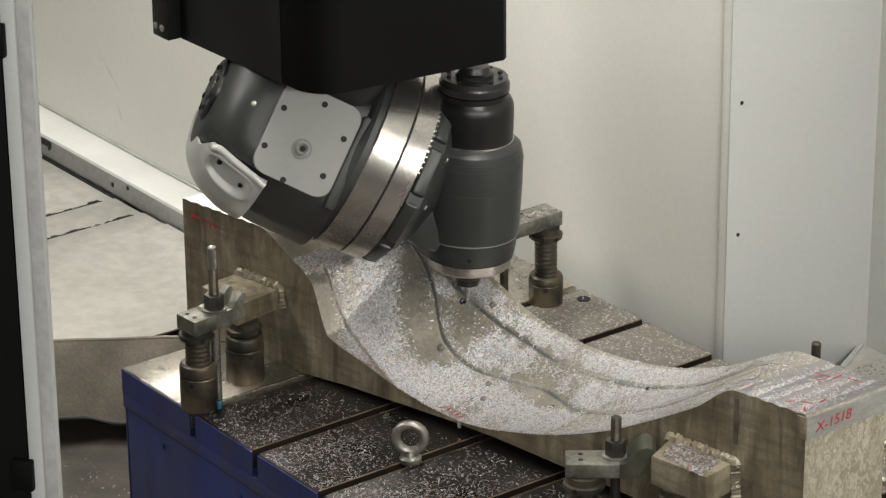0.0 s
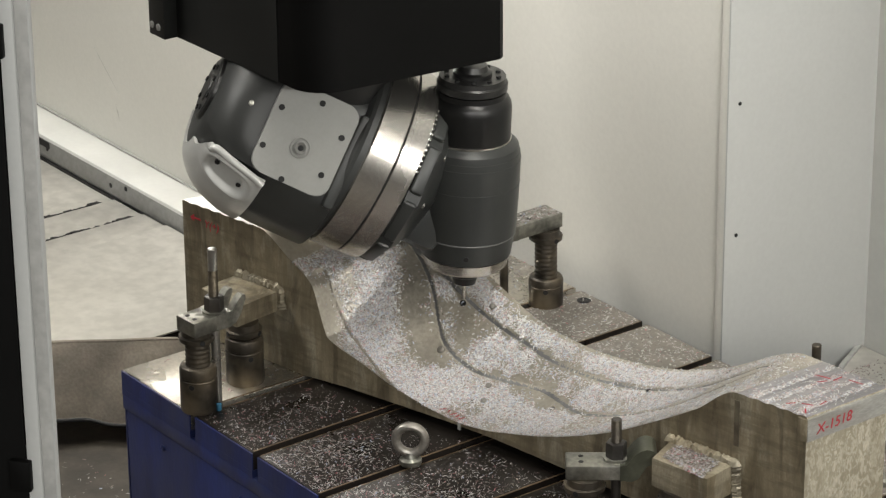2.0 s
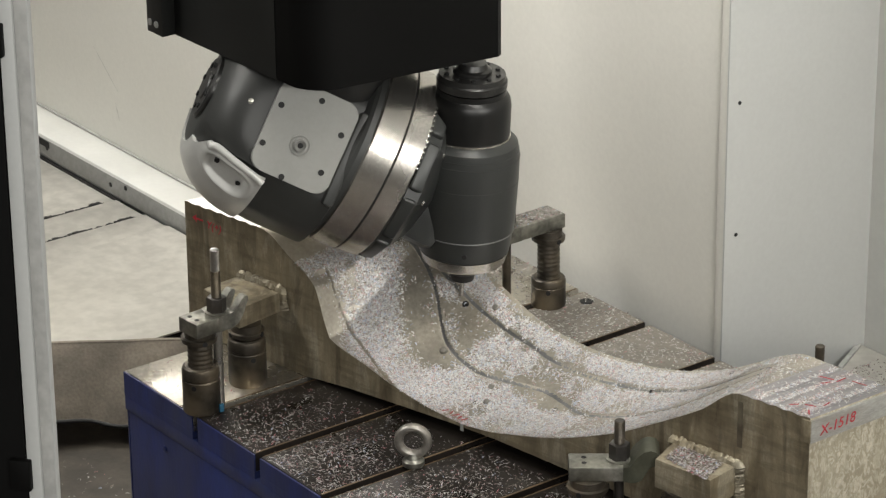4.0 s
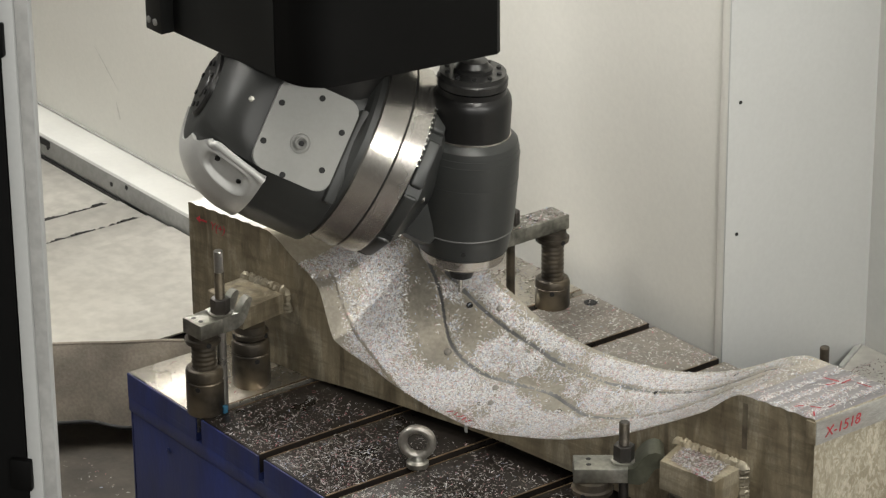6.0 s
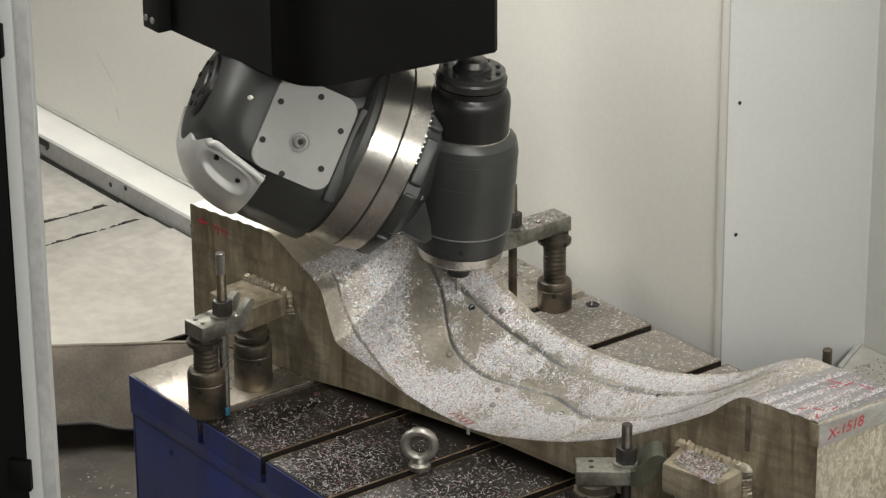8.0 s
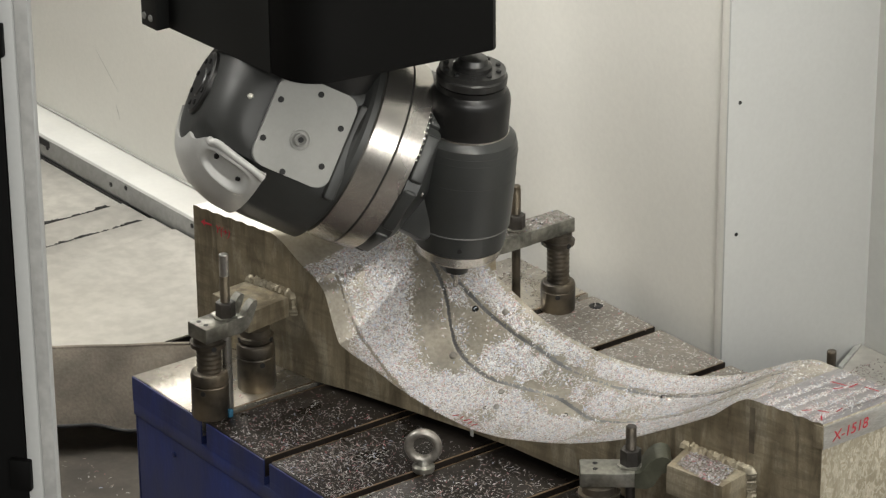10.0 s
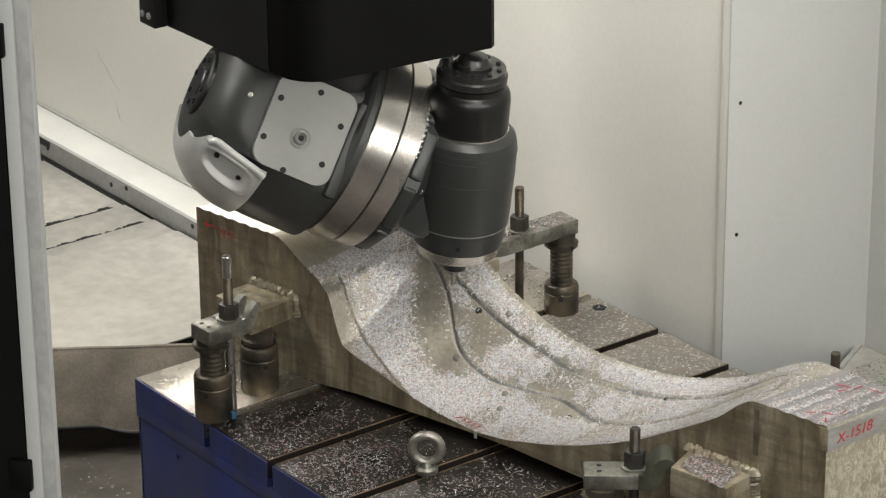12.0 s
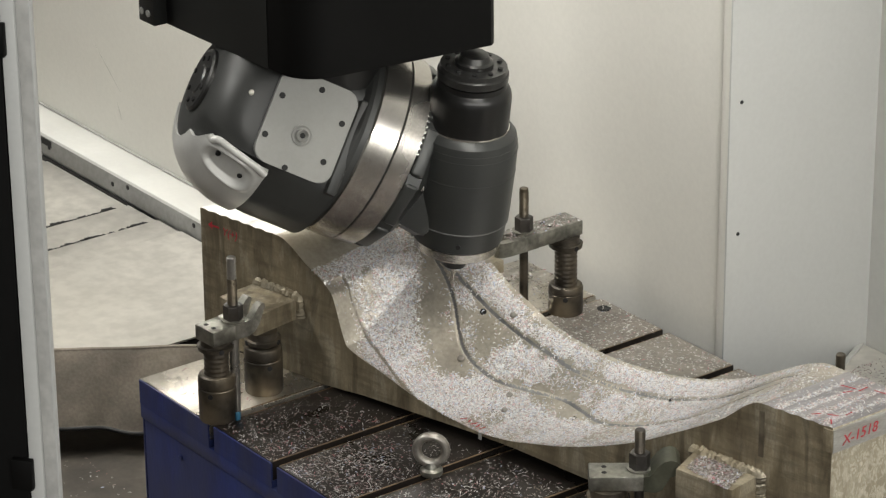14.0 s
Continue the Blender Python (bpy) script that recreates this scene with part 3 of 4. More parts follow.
# ---- Jacks, clamps, studs, eye bolts ----
def build_jack(m, base_h, height, r=.04, base_r=None):
    t = thing("screw_jack", m, "worn steel screw jack standing on the table", "screw jack", "jacks and posts")
    body = part("body", lathe(bmesh.new(), [(0, r * .97), (.003, r), (base_h * .70, r), (base_h * .72, r * .965), (base_h * .745, r * .965), (base_h * .76, r), (base_h - .010, r), (base_h - .003, r * .94), (base_h, r * .84), (base_h, r * .45)], 40), M_JACK, t)
    rows = []
    z = base_h - .004
    while z < height - .026:
        rows += [(z, r * .62), (z + .004, r * .66), (z + .006, r * .66), (z + .010, r * .62)]
        z += .0112
    part("screw", lathe(bmesh.new(), rows, 32), M_JACK, t, "greasy threaded screw")
    h = height - .03
    head = part("head", lathe(bmesh.new(), [(h, r * .7), (h + .002, r * .93), (h + .012, r * .96), (h + .014, r * .8), (h + .029, r * .78), (h + .03, r * .7)], 36), M_JACK, t)
    for z, k, rr, of in ((base_h * .62, 20, r, body), (h + .007, 60, r * .955, head)):
        for a in range(3):
            mm = Matrix.Rotation(radians(k + 120 * a - 75), 4, "Z") @ Matrix.Translation((rr - .002, 0, z)) @ Matrix.Rotation(radians(90), 4, "Y")
            part("tommy_hole", lathe(bmesh.new(), [(0, .006), (.0026, .006)], 14, mm), M_HOLE, of, "dark tommy-bar hole")
    riders.append(t)
    return t


build_jack(pose(.281, .03, 0), .112, .2, .043)
build_jack(pose(.225, .192, 0, 0, 0, 40), .115, .15, .044)
build_jack(pose(.314, 1.005, 0, 0, 0, 15), .075, .198, .042)
build_jack(pose(1.272, .338, 0, 0, 0, 70), .07, .133, .046)
build_jack(pose(1.43, .455, 0, 0, 0, 10), .075, .132, .042)


HOOK = [(.012, .0), (.036, -.003), (.050, .003), (.059, .019), (.067, .032), (.077, .036), (.086, .043), (.088, .056), (.081, .067), (.068, .071), (.054, .067), (.042, .057), (.032, .043), (.024, .034), (.012, .0325)]
PRONG = [(-.022, 0), (.014, 0), (.031, .006), (.044, .022), (.055, .046), (.060, .058), (.058, .066), (.051, .067), (.041, .060), (.030, .046), (.020, .0375), (-.022, .036)]
M_OLIVE = material("worn_olive_forged_steel", (.075, .078, .055), .45, .45, .3, 16, 90, .1, (.06, .058, .04), .6)


def swept(bm, prof, x0, x1):
    """Side profile (y, z) carried across from x0 to x1."""
    lo = [bm.verts.new((x0, y, z)) for y, z in prof]
    hi = [bm.verts.new((x1, y, z)) for y, z in prof]
    bm.faces.new(lo[::-1]), bm.faces.new(hi)
    for i in range(len(prof)):
        bm.faces.new((lo[i], lo[(i + 1) % len(prof)], hi[(i + 1) % len(prof)], hi[i]))
    bmesh.ops.bevel(bm, geom=[e for e in bm.edges if abs(e.verts[0].co.x - e.verts[1].co.x) < 1e-6 and e.verts[0].co.x in (x0, x1)], offset=.003, segments=2, affect="EDGES")
    return bm


def build_clamp(m, gooseneck=True, th=.036, heel=.085, hooked=False):
    """Fork clamp: bar along y, slot for the stud at the origin, nose towards +y."""
    t = thing("fork_clamp", m, "grey forged steel clamp with an arched olive hook" if hooked else "grey forged steel fork clamp over a stud", "clamp", "clamps")
    bm = bmesh.new()
    w = .034
    if hooked:
        box(bm, -w, w, -heel, .014, 0, th, .003)
    elif gooseneck:
        box(bm, -w, w, -heel, -.02, 0, th, .003)
        for x0, x1 in ((-w, -.014), (.014, w)):
            swept(bm, PRONG, x0, x1)
    else:
        box(bm, -w, w, -.155, -.02, 0, th, .002)
        for sgn in (-1, 1):
            pts = [(sgn * .0135, -.022), (sgn * w, -.022), (sgn * w, .06), (sgn * w * .93, .078), (sgn * w * .75, .09), (sgn * .0135, .095)]
            outline(bm, pts if sgn > 0 else pts[::-1], 0, th)
    bar = part("bar", bm, M_CLAMP, t)
    if hooked:
        part("hook", swept(bmesh.new(), HOOK, -w, w), M_OLIVE, t, "dark olive arched hook", 40)
    for x in (-.014, .012):
        part("bar_hole", lathe(bmesh.new(), [(th - .001, .0055), (th + .0006, .0055)], 14, Matrix.Translation((x, -.068, 0))), M_HOLE, bar, "small dark drilled hole")
    riders.append(t)


build_clamp(pose(.292, .075, .2, 0, 0, 4))
build_clamp(pose(.30, .885, .198, 0, 0, 180), False)
build_clamp(pose(1.30, .392, .133, 0, 0, -38), True, .033, .10, True)


M_ROD = material("bare_steel_rod", (.46, .45, .42), .3, .9, .15, 12, 120, .04, (.25, .23, .2), .5)


M_NUT = material("black_oiled_nut", (.05, .047, .043), .35, .6, .3, 20, 90, .08, (.12, .1, .08), .4)


def build_stud(m, height, nut_z, rod=M_ROD):
    t = thing("clamp_stud", m, "steel clamping stud with hexagon nut and washer", "stud", "studs")
    part("rod", lathe(bmesh.new(), [(-.04, .0105), (height - .002, .0105), (height, .009)], 20), rod, t, "long bare steel rod")
    rows, z = [], nut_z + .038
    while z < height - .004 and z < nut_z + .10:
        rows += [(z, .0107), (z + .0015, .0114), (z + .003, .0107)]
        z += .003
    part("thread", lathe(bmesh.new(), rows, 20), M_JACK, t)
    part("washer", lathe(bmesh.new(), [(nut_z, .027), (nut_z + .004, .027), (nut_z + .0045, .025)], 28), M_CLAMP, t)
    part("nut", outline(bmesh.new(), hexagon(.0222), nut_z + .0045, nut_z + .038, .002), M_NUT, t, "dark hexagon nut")
    riders.append(t)


build_stud(pose(.30, .0665, 0), .389, .2365)
build_stud(pose(.30, .888, 0), .345, .2345, M_JACK)
build_stud(pose(1.30, .3985, 0), .257, .1665, M_NUT)
build_stud(pose(1.30, .96, 0), .264, .12, M_JACK)


def build_eye(m):
    t = thing("eye_bolt", m, "worn steel lifting eye bolt standing on the table", "eye bolt", "eye bolts")
    part("collar", lathe(bmesh.new(), [(0, .022), (.004, .0245), (.013, .0245), (.018, .017), (.03, .0125)], 28), M_CLAMP, t)
    bm = bmesh.new()
    n, k = 40, 14
    R, r = .0315, .0102
    g = [[bm.verts.new(((R + r * math.cos(b) * 1.0) * math.cos(a), r * 1.05 * math.sin(b), .059 + (R + r * math.cos(b)) * math.sin(a)))
          for b in (2 * math.pi * j / k for j in range(k))] for a in (2 * math.pi * i / n for i in range(n))]
    for i in range(n):
        for j in range(k):
            bm.faces.new((g[i][j], g[(i + 1) % n][j], g[(i + 1) % n][(j + 1) % k], g[i][(j + 1) % k]))
    part("ring", bm, M_EYE, t, "bright worn lifting ring")
    riders.append(t)


build_eye(pose(.797, .24, .0, 0, 0, 47))
build_eye(pose(1.495, .985, 0, 0, 0, 20))

# ---- The milling head: ram, swivel housing, spindle ----
HEAD_O = Vector((.392, .4406, .5061))
C_AXIS = Vector((.3428, .3797, 0))
AX = Vector((.495, .731, -.469)).normalized()
AY = Vector((-.735, .551, -.395))
AY = (AY - AX * AY.dot(AX)).normalized()
AZ = AX.cross(AY)
HEAD = Matrix((AX, AY, AZ)).transposed().to_4x4()
HEAD.translation = HEAD_O
ZX = Matrix.Rotation(radians(90), 4, "Y")   # lathe axis z laid along the head's x
RING = Matrix.Translation((0, 0, .03))


def build_ram():
    t = thing("milling_ram", pose(0, 0, 0), "black sheet-covered vertical ram of the milling machine", "machine ram")
    # plan outline: rounded near corner, slightly splayed faces
    x0, x1, y0, y1 = .006, .586, .165, .640
    pts = [(.455, y0)]
    r = .085
    for i in range(9):
        a = radians(-90 + 90 * i / 8)
        pts.append((x1 - r + r * math.cos(a), y0 + r + r * math.sin(a)))
    pts += [(x1 + .05, y1 - .015), (x1 + .04, y1), (.455, y1)]
    part("front_cover", outline(bmesh.new(), pts, .797, 2.4), M_BLACK, t, "glossy black front cover with rounded corner")
    part("cover_seam", box(bmesh.new(), .4505, .4535, y0 + .003, y1 - .02, .80, 2.4), M_HOLE, t)
    pts = [(x0, y0 - .012), (.450, y0), (.450, y1 - .02), (x0, y1 - .02)]
    part("side_cover", outline(bmesh.new(), pts, .794, 2.4), M_BLACK2, t, "dark grey side cover")
    bracket = part("guide_bracket", box(bmesh.new(), .012, .076, .116, y0 - .014, .797, 2.4, .003), M_BLACK2, t)
    for z, x in ((.822, .027), (.822, .053), (.93, .04)):
        part("bracket_bolt", lathe(bmesh.new(), [(0, .008), (.003, .008), (.004, .005)], 14, Matrix.Translation((x, .1165, z)) @ Matrix.Rotation(radians(90), 4, "X")), M_PLATE, bracket, "grey bolt head")
    part("neck", lathe(bmesh.new(), [(.60, .15), (.83, .15)], 48, Matrix.Translation((C_AXIS.x, C_AXIS.y, 0))), M_CAP, t)
    return t


def build_housing():
    t = thing("swivel_housing", HEAD, "charcoal swivel housing of a two-axis milling head", "milling head")
    prof = [(-.40, .074), (-.398, .11), (-.38, .150), (-.355, .176), (-.32, .196), (-.27, .211), (-.20, .217), (-.08, .217), (-.076, .205)]
    bm = lathe(bmesh.new(), prof, 72, ZX)
    # flat face for the cover plate
    for v in bm.verts:
        a = math.degrees(math.atan2(v.co.y, -v.co.z)) % 360
        if 303 < a < 330 and -.38 < v.co.x < -.25:
            v.co.y, v.co.z = v.co.y * .9, v.co.z * .9
        if v.co.y < -.186:
            v.co.y = -.186
    part("casting", bm, M_DARKGREY, t, "", 50)
    part("ring_collar", lathe(bmesh.new(), [(-.104, .16), (-.098, .2), (-.088, .216), (-.08, .221), (-.0665, .2215)], 80, RING @ ZX), M_DARKGREY, t)
    part("ring_inner", lathe(bmesh.new(), [(-.066, .222), (-.063, .228), (-.003, .228), (-.0012, .224)], 96, RING @ ZX), M_RING, t, "brushed steel swivel ring")
    part("seam", lathe(bmesh.new(), [(-.003, .2235), (.003, .2235)], 72, RING @ ZX), M_HOLE, t)
    # end disc
    flange = part("end_flange", lathe(bmesh.new(), [(-.43, .0), (-.43, .03), (-.427, .034), (-.427, .066), (-.423, .073), (-.405, .074), (-.396, .08)], 48, Matrix.Translation((.017, -.01, .018)) @ ZX), M_FLANGE, t, "dark round end flange")
    for k in range(8):
        a = radians(45 * k + 20)
        m = Matrix.Translation((-.4105, -.01 + .052 * math.cos(a), .018 + .052 * math.sin(a))) @ ZX
        part("flange_screw", lathe(bmesh.new(), [(-.003, .006), (.003, .006)], 12, m), M_HOLE, flange)
    # silver end shell with a grab bar along its rim and a finger recess
    bm = bmesh.new()
    shell = smooth_line([(-.402, .112), (-.397, .136), (-.388, .153), (-.376, .167), (-.357, .185), (-.322, .205), (-.272, .2205), (-.238, .224)])
    xs = [-.402 + .164 * (i / 70) ** 1.25 for i in range(71)]
    turns = [303 + .55 * i for i in range(56)] + [334 + 2.4 * i for i in range(41)]
    grid = []
    for x in xs:
        row = []
        first = 303 + 24 * min(1, max(0, (-.374 - x) / .028)) ** 1.5
        for a in turns:
            a = first + (a - 303) * (430 - first) / 127
            q = (abs((x + .315) / .05) ** 3 + abs((a - 316) / 8.2) ** 3) ** (1 / 3)
            k = np.clip((1.12 - q) / .38, 0, 1)
            r = float(shell(x)) - .0125 * k * k * (3 - 2 * k) + .004 * math.exp(-((q - 1.2) / .16) ** 2)
            row.append(bm.verts.new(ZX @ Vector((r * math.cos(radians(a)), r * math.sin(radians(a)), x))))
        grid.append(row)
    for p, q in zip(grid, grid[1:]):
        for i in range(len(turns) - 1):
            bm.faces.new((p[i], p[i + 1], q[i + 1], q[i]))
    bmesh.ops.recalc_face_normals(bm, faces=bm.faces)
    bmesh.ops.solidify(bm, geom=bm.faces[:], thickness=.008)
    part("end_shell", bm, M_SHELL, t, "silver-grey moulded end shell with a finger recess", 60)
    bm = bmesh.new()
    pts = [ZX @ Vector(((r + .003) * math.cos(radians(a)), (r + .003) * math.sin(radians(a)), x)) for x, r, a in
           [(-.376, .167, 304), (-.368, .174, 305), (-.357, .182, 302), (-.322, .202, 302), (-.29, .212, 303), (-.262, .219, 304), (-.240, .222, 306)]]
    tube(bm, [Vector(p) for p in curve_through(pts, 60)], .0085, 14)
    part("grab_handle", bm, M_SHELL, t, "silver-grey grab handle")
    for x, r, a in ((-.343, .1855, 312), (-.281, .2065, 317)):
        q = ZX @ Vector((r * math.cos(radians(a)), r * math.sin(radians(a)), x))
        turn = Vector((0, q.y, q.z)).to_track_quat("Z", "Y").to_matrix().to_4x4()
        part("shell_screw", lathe(bmesh.new(), [(-.004, .006), (.0022, .006)], 12, Matrix.Translation(q) @ turn), M_HOLE, t, "dark recessed screw")
    # cover plate
    pm = Matrix.Translation((-.200, -.186, -.023)) @ Matrix.Rotation(radians(90), 4, "X") 
    plate = part("cover_plate", outline(bmesh.new(), [(x + .003, y + .023) for x, y in rounded(.186, .214, .032)], 0, .010, .002, pm), M_PLATE, t, "square silver cover plate with six screws", 5)
    for x, z in ((-.0735, .064), (.005, .108), (.0745, .057), (.067, -.035), (-.0095, -.0785), (-.078, -.027)):
        part("plate_screw", lathe(bmesh.new(), [(.009, .0068), (.0118, .0068)], 16, pm @ Matrix.Translation((x, z, 0))), M_HOLE, plate, "dark socket screw")
    part("plate_boss", lathe(bmesh.new(), [(.0095, .0235), (.0125, .0235), (.013, .0215), (.0115, .0185), (.0115, .0155), (.021, .0145), (.022, .012), (.016, .0065), (.012, .0065)], 28, pm), M_PLATE, plate, "bright round plug in the plate")
    part("plate_boss_hole", lathe(bmesh.new(), [(.0165, .0062), (.0172, .0062)], 16, pm), M_HOLE, plate)
    part("side_screw", lathe(bmesh.new(), [(0, .0065), (.004, .0065), (.005, .003)], 16, Matrix.Translation((-.335, -.178, .022)) @ Matrix.Rotation(radians(90), 4, "X")), M_CLAMP, t, "small bright screw")
    outer = part("ring_outer", lathe(bmesh.new(), [(.0012, .222), (.003, .227), (.050, .2225), (.054, .214)], 96, RING @ ZX), M_RING, t, "brushed steel swivel ring")
    bolted = part("bolt_flange", lathe(bmesh.new(), [(.054, .205), (.057, .2135), (.09, .212), (.098, .203), (.125, .160), (.15, .10), (.15, 0)], 10, RING @ ZX), M_SPINDLE, t, "faceted dark bolt flange", 12)
    for k in range(10):
        a = radians(36 * k + 18)
        part("flange_bolt", lathe(bmesh.new(), [(0, .0075), (.006, .0075), (.0075, .005)], 12, RING @ Matrix.Translation((.103, .184 * math.cos(a), .184 * math.sin(a))) @ ZX), M_BRIGHT, bolted, "bright socket bolt")
    for k in range(10):
        bm = box(bmesh.new(), .0565, .09, -.056, .056, .165, .2125, .009, RING @ Matrix.Rotation(radians(36 * k + 14), 4, "X"), 3)
        part("flange_lug", bm, M_SPINDLE, bolted)
    for k in range(13):
        a = radians(48 + 3.4 * k)
        part("scale_mark", box(bmesh.new(), .0485, .0562, -.0030, .0030, -.004, .0095, .001, RING @ Matrix.Rotation(a, 4, "X") @ Matrix.Translation((0, 0, .213))), M_BRIGHT, outer)
    # raised web between plate and ring
    bm = box(bmesh.new(), -.105, -.079, -.205, -.10, -.12, .10, .008)
    part("web", bm, M_DARKGREY, t)
    return t


SPINDLE = pose(.531, .601, .190, 0, 0, 0)


def build_spindle():
    t = thing("spindle_unit", SPINDLE, "dark grey electro-spindle with black motor cap and end mill", "spindle")
    part("end_mill", lathe(bmesh.new(), [(0, .0), (.002, .005), (.05, .006), (.055, .0075), (.075, .0075)], 16), M_RING, t, "short steel end mill")
    part("collet_nut", lathe(bmesh.new(), [(.043, .02), (.045, .026), (.062, .03), (.066, .034), (.088, .036), (.10, .044), (.108, .044)], 36), M_CAP, t, "black collet nut")
    part("nose_flange", lathe(bmesh.new(), [(.090, .05), (.091, .078), (.095, .090), (.100, .095), (.121, .100), (.123, .1005)], 60), M_RING, t, "ground steel nose ring")
    part("body", lathe(bmesh.new(), [(.1235, .099), (.126, .102), (.150, .1055), (.174, .1075), (.178, .1105), (.21, .1125), (.30, .115), (.36, .115), (.388, .109), (.40, .096), (.402, .09)], 64), M_SPINDLE, t)
    part("oil_hole", lathe(bmesh.new(), [(-.002, .0055), (.0016, .0055)], 14, Matrix.Translation((.0845, -.0652, .147)) @ Vector((.79, -.61, 0)).to_track_quat("Z", "Y").to_matrix().to_4x4()), M_HOLE, t, "small dark oil hole")
    for z, r in ((.357, .1152), (.372, .1125), (.30, .1150)):
        part("shoulder_line", lathe(bmesh.new(), [(z - .0012, r - .002), (z - .0008, r + .0006), (z + .0008, r + .0006), (z + .0012, r - .002)], 60), M_DARKGREY, t, "thin dark edge line")
    part("bright_band", lathe(bmesh.new(), [(.1755, .1075), (.1765, .1108), (.1785, .1110), (.181, .1100)], 60), M_WORN, t, "thin worn band")
    cap = part("motor_cap", lathe(bmesh.new(), [(.4025, .087), (.404, .0905), (.43, .0905), (.475, .0905), (.488, .0885), (.497, .084), (.502, .078), (.514, .077), (.515, .06)], 56), M_CAP, t, "black motor cap")
    part("cap_ring", lathe(bmesh.new(), [(.3995, .091), (.4005, .0925), (.405, .0925), (.4055, .0886)], 56), M_RING, t)
    part("cap_disc", lathe(bmesh.new(), [(.5152, .074), (.518, .079), (.533, .079), (.537, .0755), (.5475, .074), (.5475, .03)], 56), M_FLANGE, t, "dark turned disc on the cap")
    part("top_plug", lathe(bmesh.new(), [(.547, .043), (.556, .043), (.560, .036), (.572, .031), (.574, .012)], 32), M_FLANGE, t, "dark steel rotary union on the cap")
    for k in range(10):
        a = radians(36 * k)
        part("cap_screw", lathe(bmesh.new(), [(.5465, .0055), (.5505, .0055)], 12, Matrix.Translation((.060 * math.cos(a), .060 * math.sin(a), .001))), M_HOLE, cap)
    # swivel side: ring, bolt flange and knuckle joining the spindle
    loc = SPINDLE.inverted() @ HEAD
    bm = box(bmesh.new(), .08, .20, -.09, .09, -.12, .13, .03, loc)
    part("knuckle", bm, M_SPINDLE, t)
    return t


ram = build_ram()
housing = build_housing()
spindle = build_spindle()


# ---- Door post close to the camera ----
def build_post():
    t = thing("door_post", pose(2.6876, -1.7093, 0, 0, 0, 36.9), "white painted steel door post of the enclosure", "door post")
    part("front_face", box(bmesh.new(), -.021, -.0016, 0, .03, FLOOR_Z, 3.6, .003), M_PANEL, t)
    # same white post; the shade on this side is put into the grey
    part("side_face", box(bmesh.new(), -.0013, .0162, .003, .012, FLOOR_Z, 3.6, .002), M_TRIMSHADE, t, "side of the white post, greyed for shade")
    part("edge_lip", box(bmesh.new(), .0164, .0178, .001, .012, FLOOR_Z, 3.6, .0005), M_PANEL, t, "thin white edge lip")
    d = thing("sliding_door", pose(2.6876, -1.7093, 0, 0, 0, 36.9), "black sliding enclosure door edge with hinge blocks", "door")
    part("leaf", box(bmesh.new(), -.9, -.022, .0, .03, FLOOR_Z, 3.6, .002), M_DOOR, d)
    for z in (1.357, 1.932):
        part("catch", box(bmesh.new(), -.04, -.0125, -.012, -.001, z - .021, z + .021, .002), M_DOOR, d, "black catch block")


build_post()


# ---- Swarf and marks ----
def swarf(name, label, pos, normal, mat, seed, length=(.004, .0105), width=(.0012, .0026), tilt=.42):
    """Thousands of small curled chips, each a bent strip lying on its place."""
    rng = np.random.default_rng(seed)
    n = len(pos)
    nrm = normal / np.linalg.norm(normal, axis=1, keepdims=True)
    nrm = nrm + rng.normal(0, tilt * .6, (n, 3))
    nrm /= np.linalg.norm(nrm, axis=1, keepdims=True)
    d = rng.normal(0, 1, (n, 3))
    d -= nrm * (d * nrm).sum(1, keepdims=True)
    d /= np.linalg.norm(d, axis=1, keepdims=True)
    e = np.cross(nrm, d)
    L = rng.uniform(*length, (n, 1)) * .5
    W = rng.uniform(*width, (n, 1)) * .5
    bend = rng.uniform(.06, .36, (n, 1)) * L
    p = pos + nrm * rng.uniform(.0004, .0022, (n, 1))
    rows = [p - d * L - e * W, p - d * L + e * W, p + nrm * bend - e * W * 1.2, p + nrm * bend + e * W * 1.2, p + d * L - e * W * .8, p + d * L + e * W * .8]
    verts = np.stack(rows, 1).reshape(-1, 3)
    k = np.arange(n)[:, None] * 6
    faces = np.concatenate([k + np.array([[0, 2, 3, 1]]), k + np.array([[2, 4, 5, 3]])], 0)
    me = bpy.data.meshes.new(name)
    me.from_pydata(verts.tolist(), [], faces.tolist())
    me.materials.append(mat)
    ob = tagged(new(name, me), label, "swarf", kind="stuff")
    riders.append(ob)
    return ob


BARE = [(.218, .43, .045), (.15, .53, .035), (.18, .48, .04), (.27, .40, .035), (.31, .39, .022), (.16, .60, .03), (.25, .47, .04), (.30, .68, .045), (.25, .73, .045), (.22, .63, .03), (.31, .56, .025), (.33, .75, .03),
        (.38, .80, .022), (.43, .80, .022), (.49, .81, .022), (.432, .515, .018), (.489, .554, .022), (.50, .53, .034), (.553, .515, .042), (.60, .46, .03), (.612, .493, .03), (.65, .47, .024), (.70, .42, .013), (.75, .41, .013), (.82, .43, .013),
        (.595, .80, .015), (.671, .775, .018), (.748, .75, .016), (.109, .70, .05), (.05, .80, .045), (.05, .05, .04), (.08, .03, .03), (1.13, .6, .05), (1.05, .58, .04), (.97, .50, .025), (.57, .60, .02)]


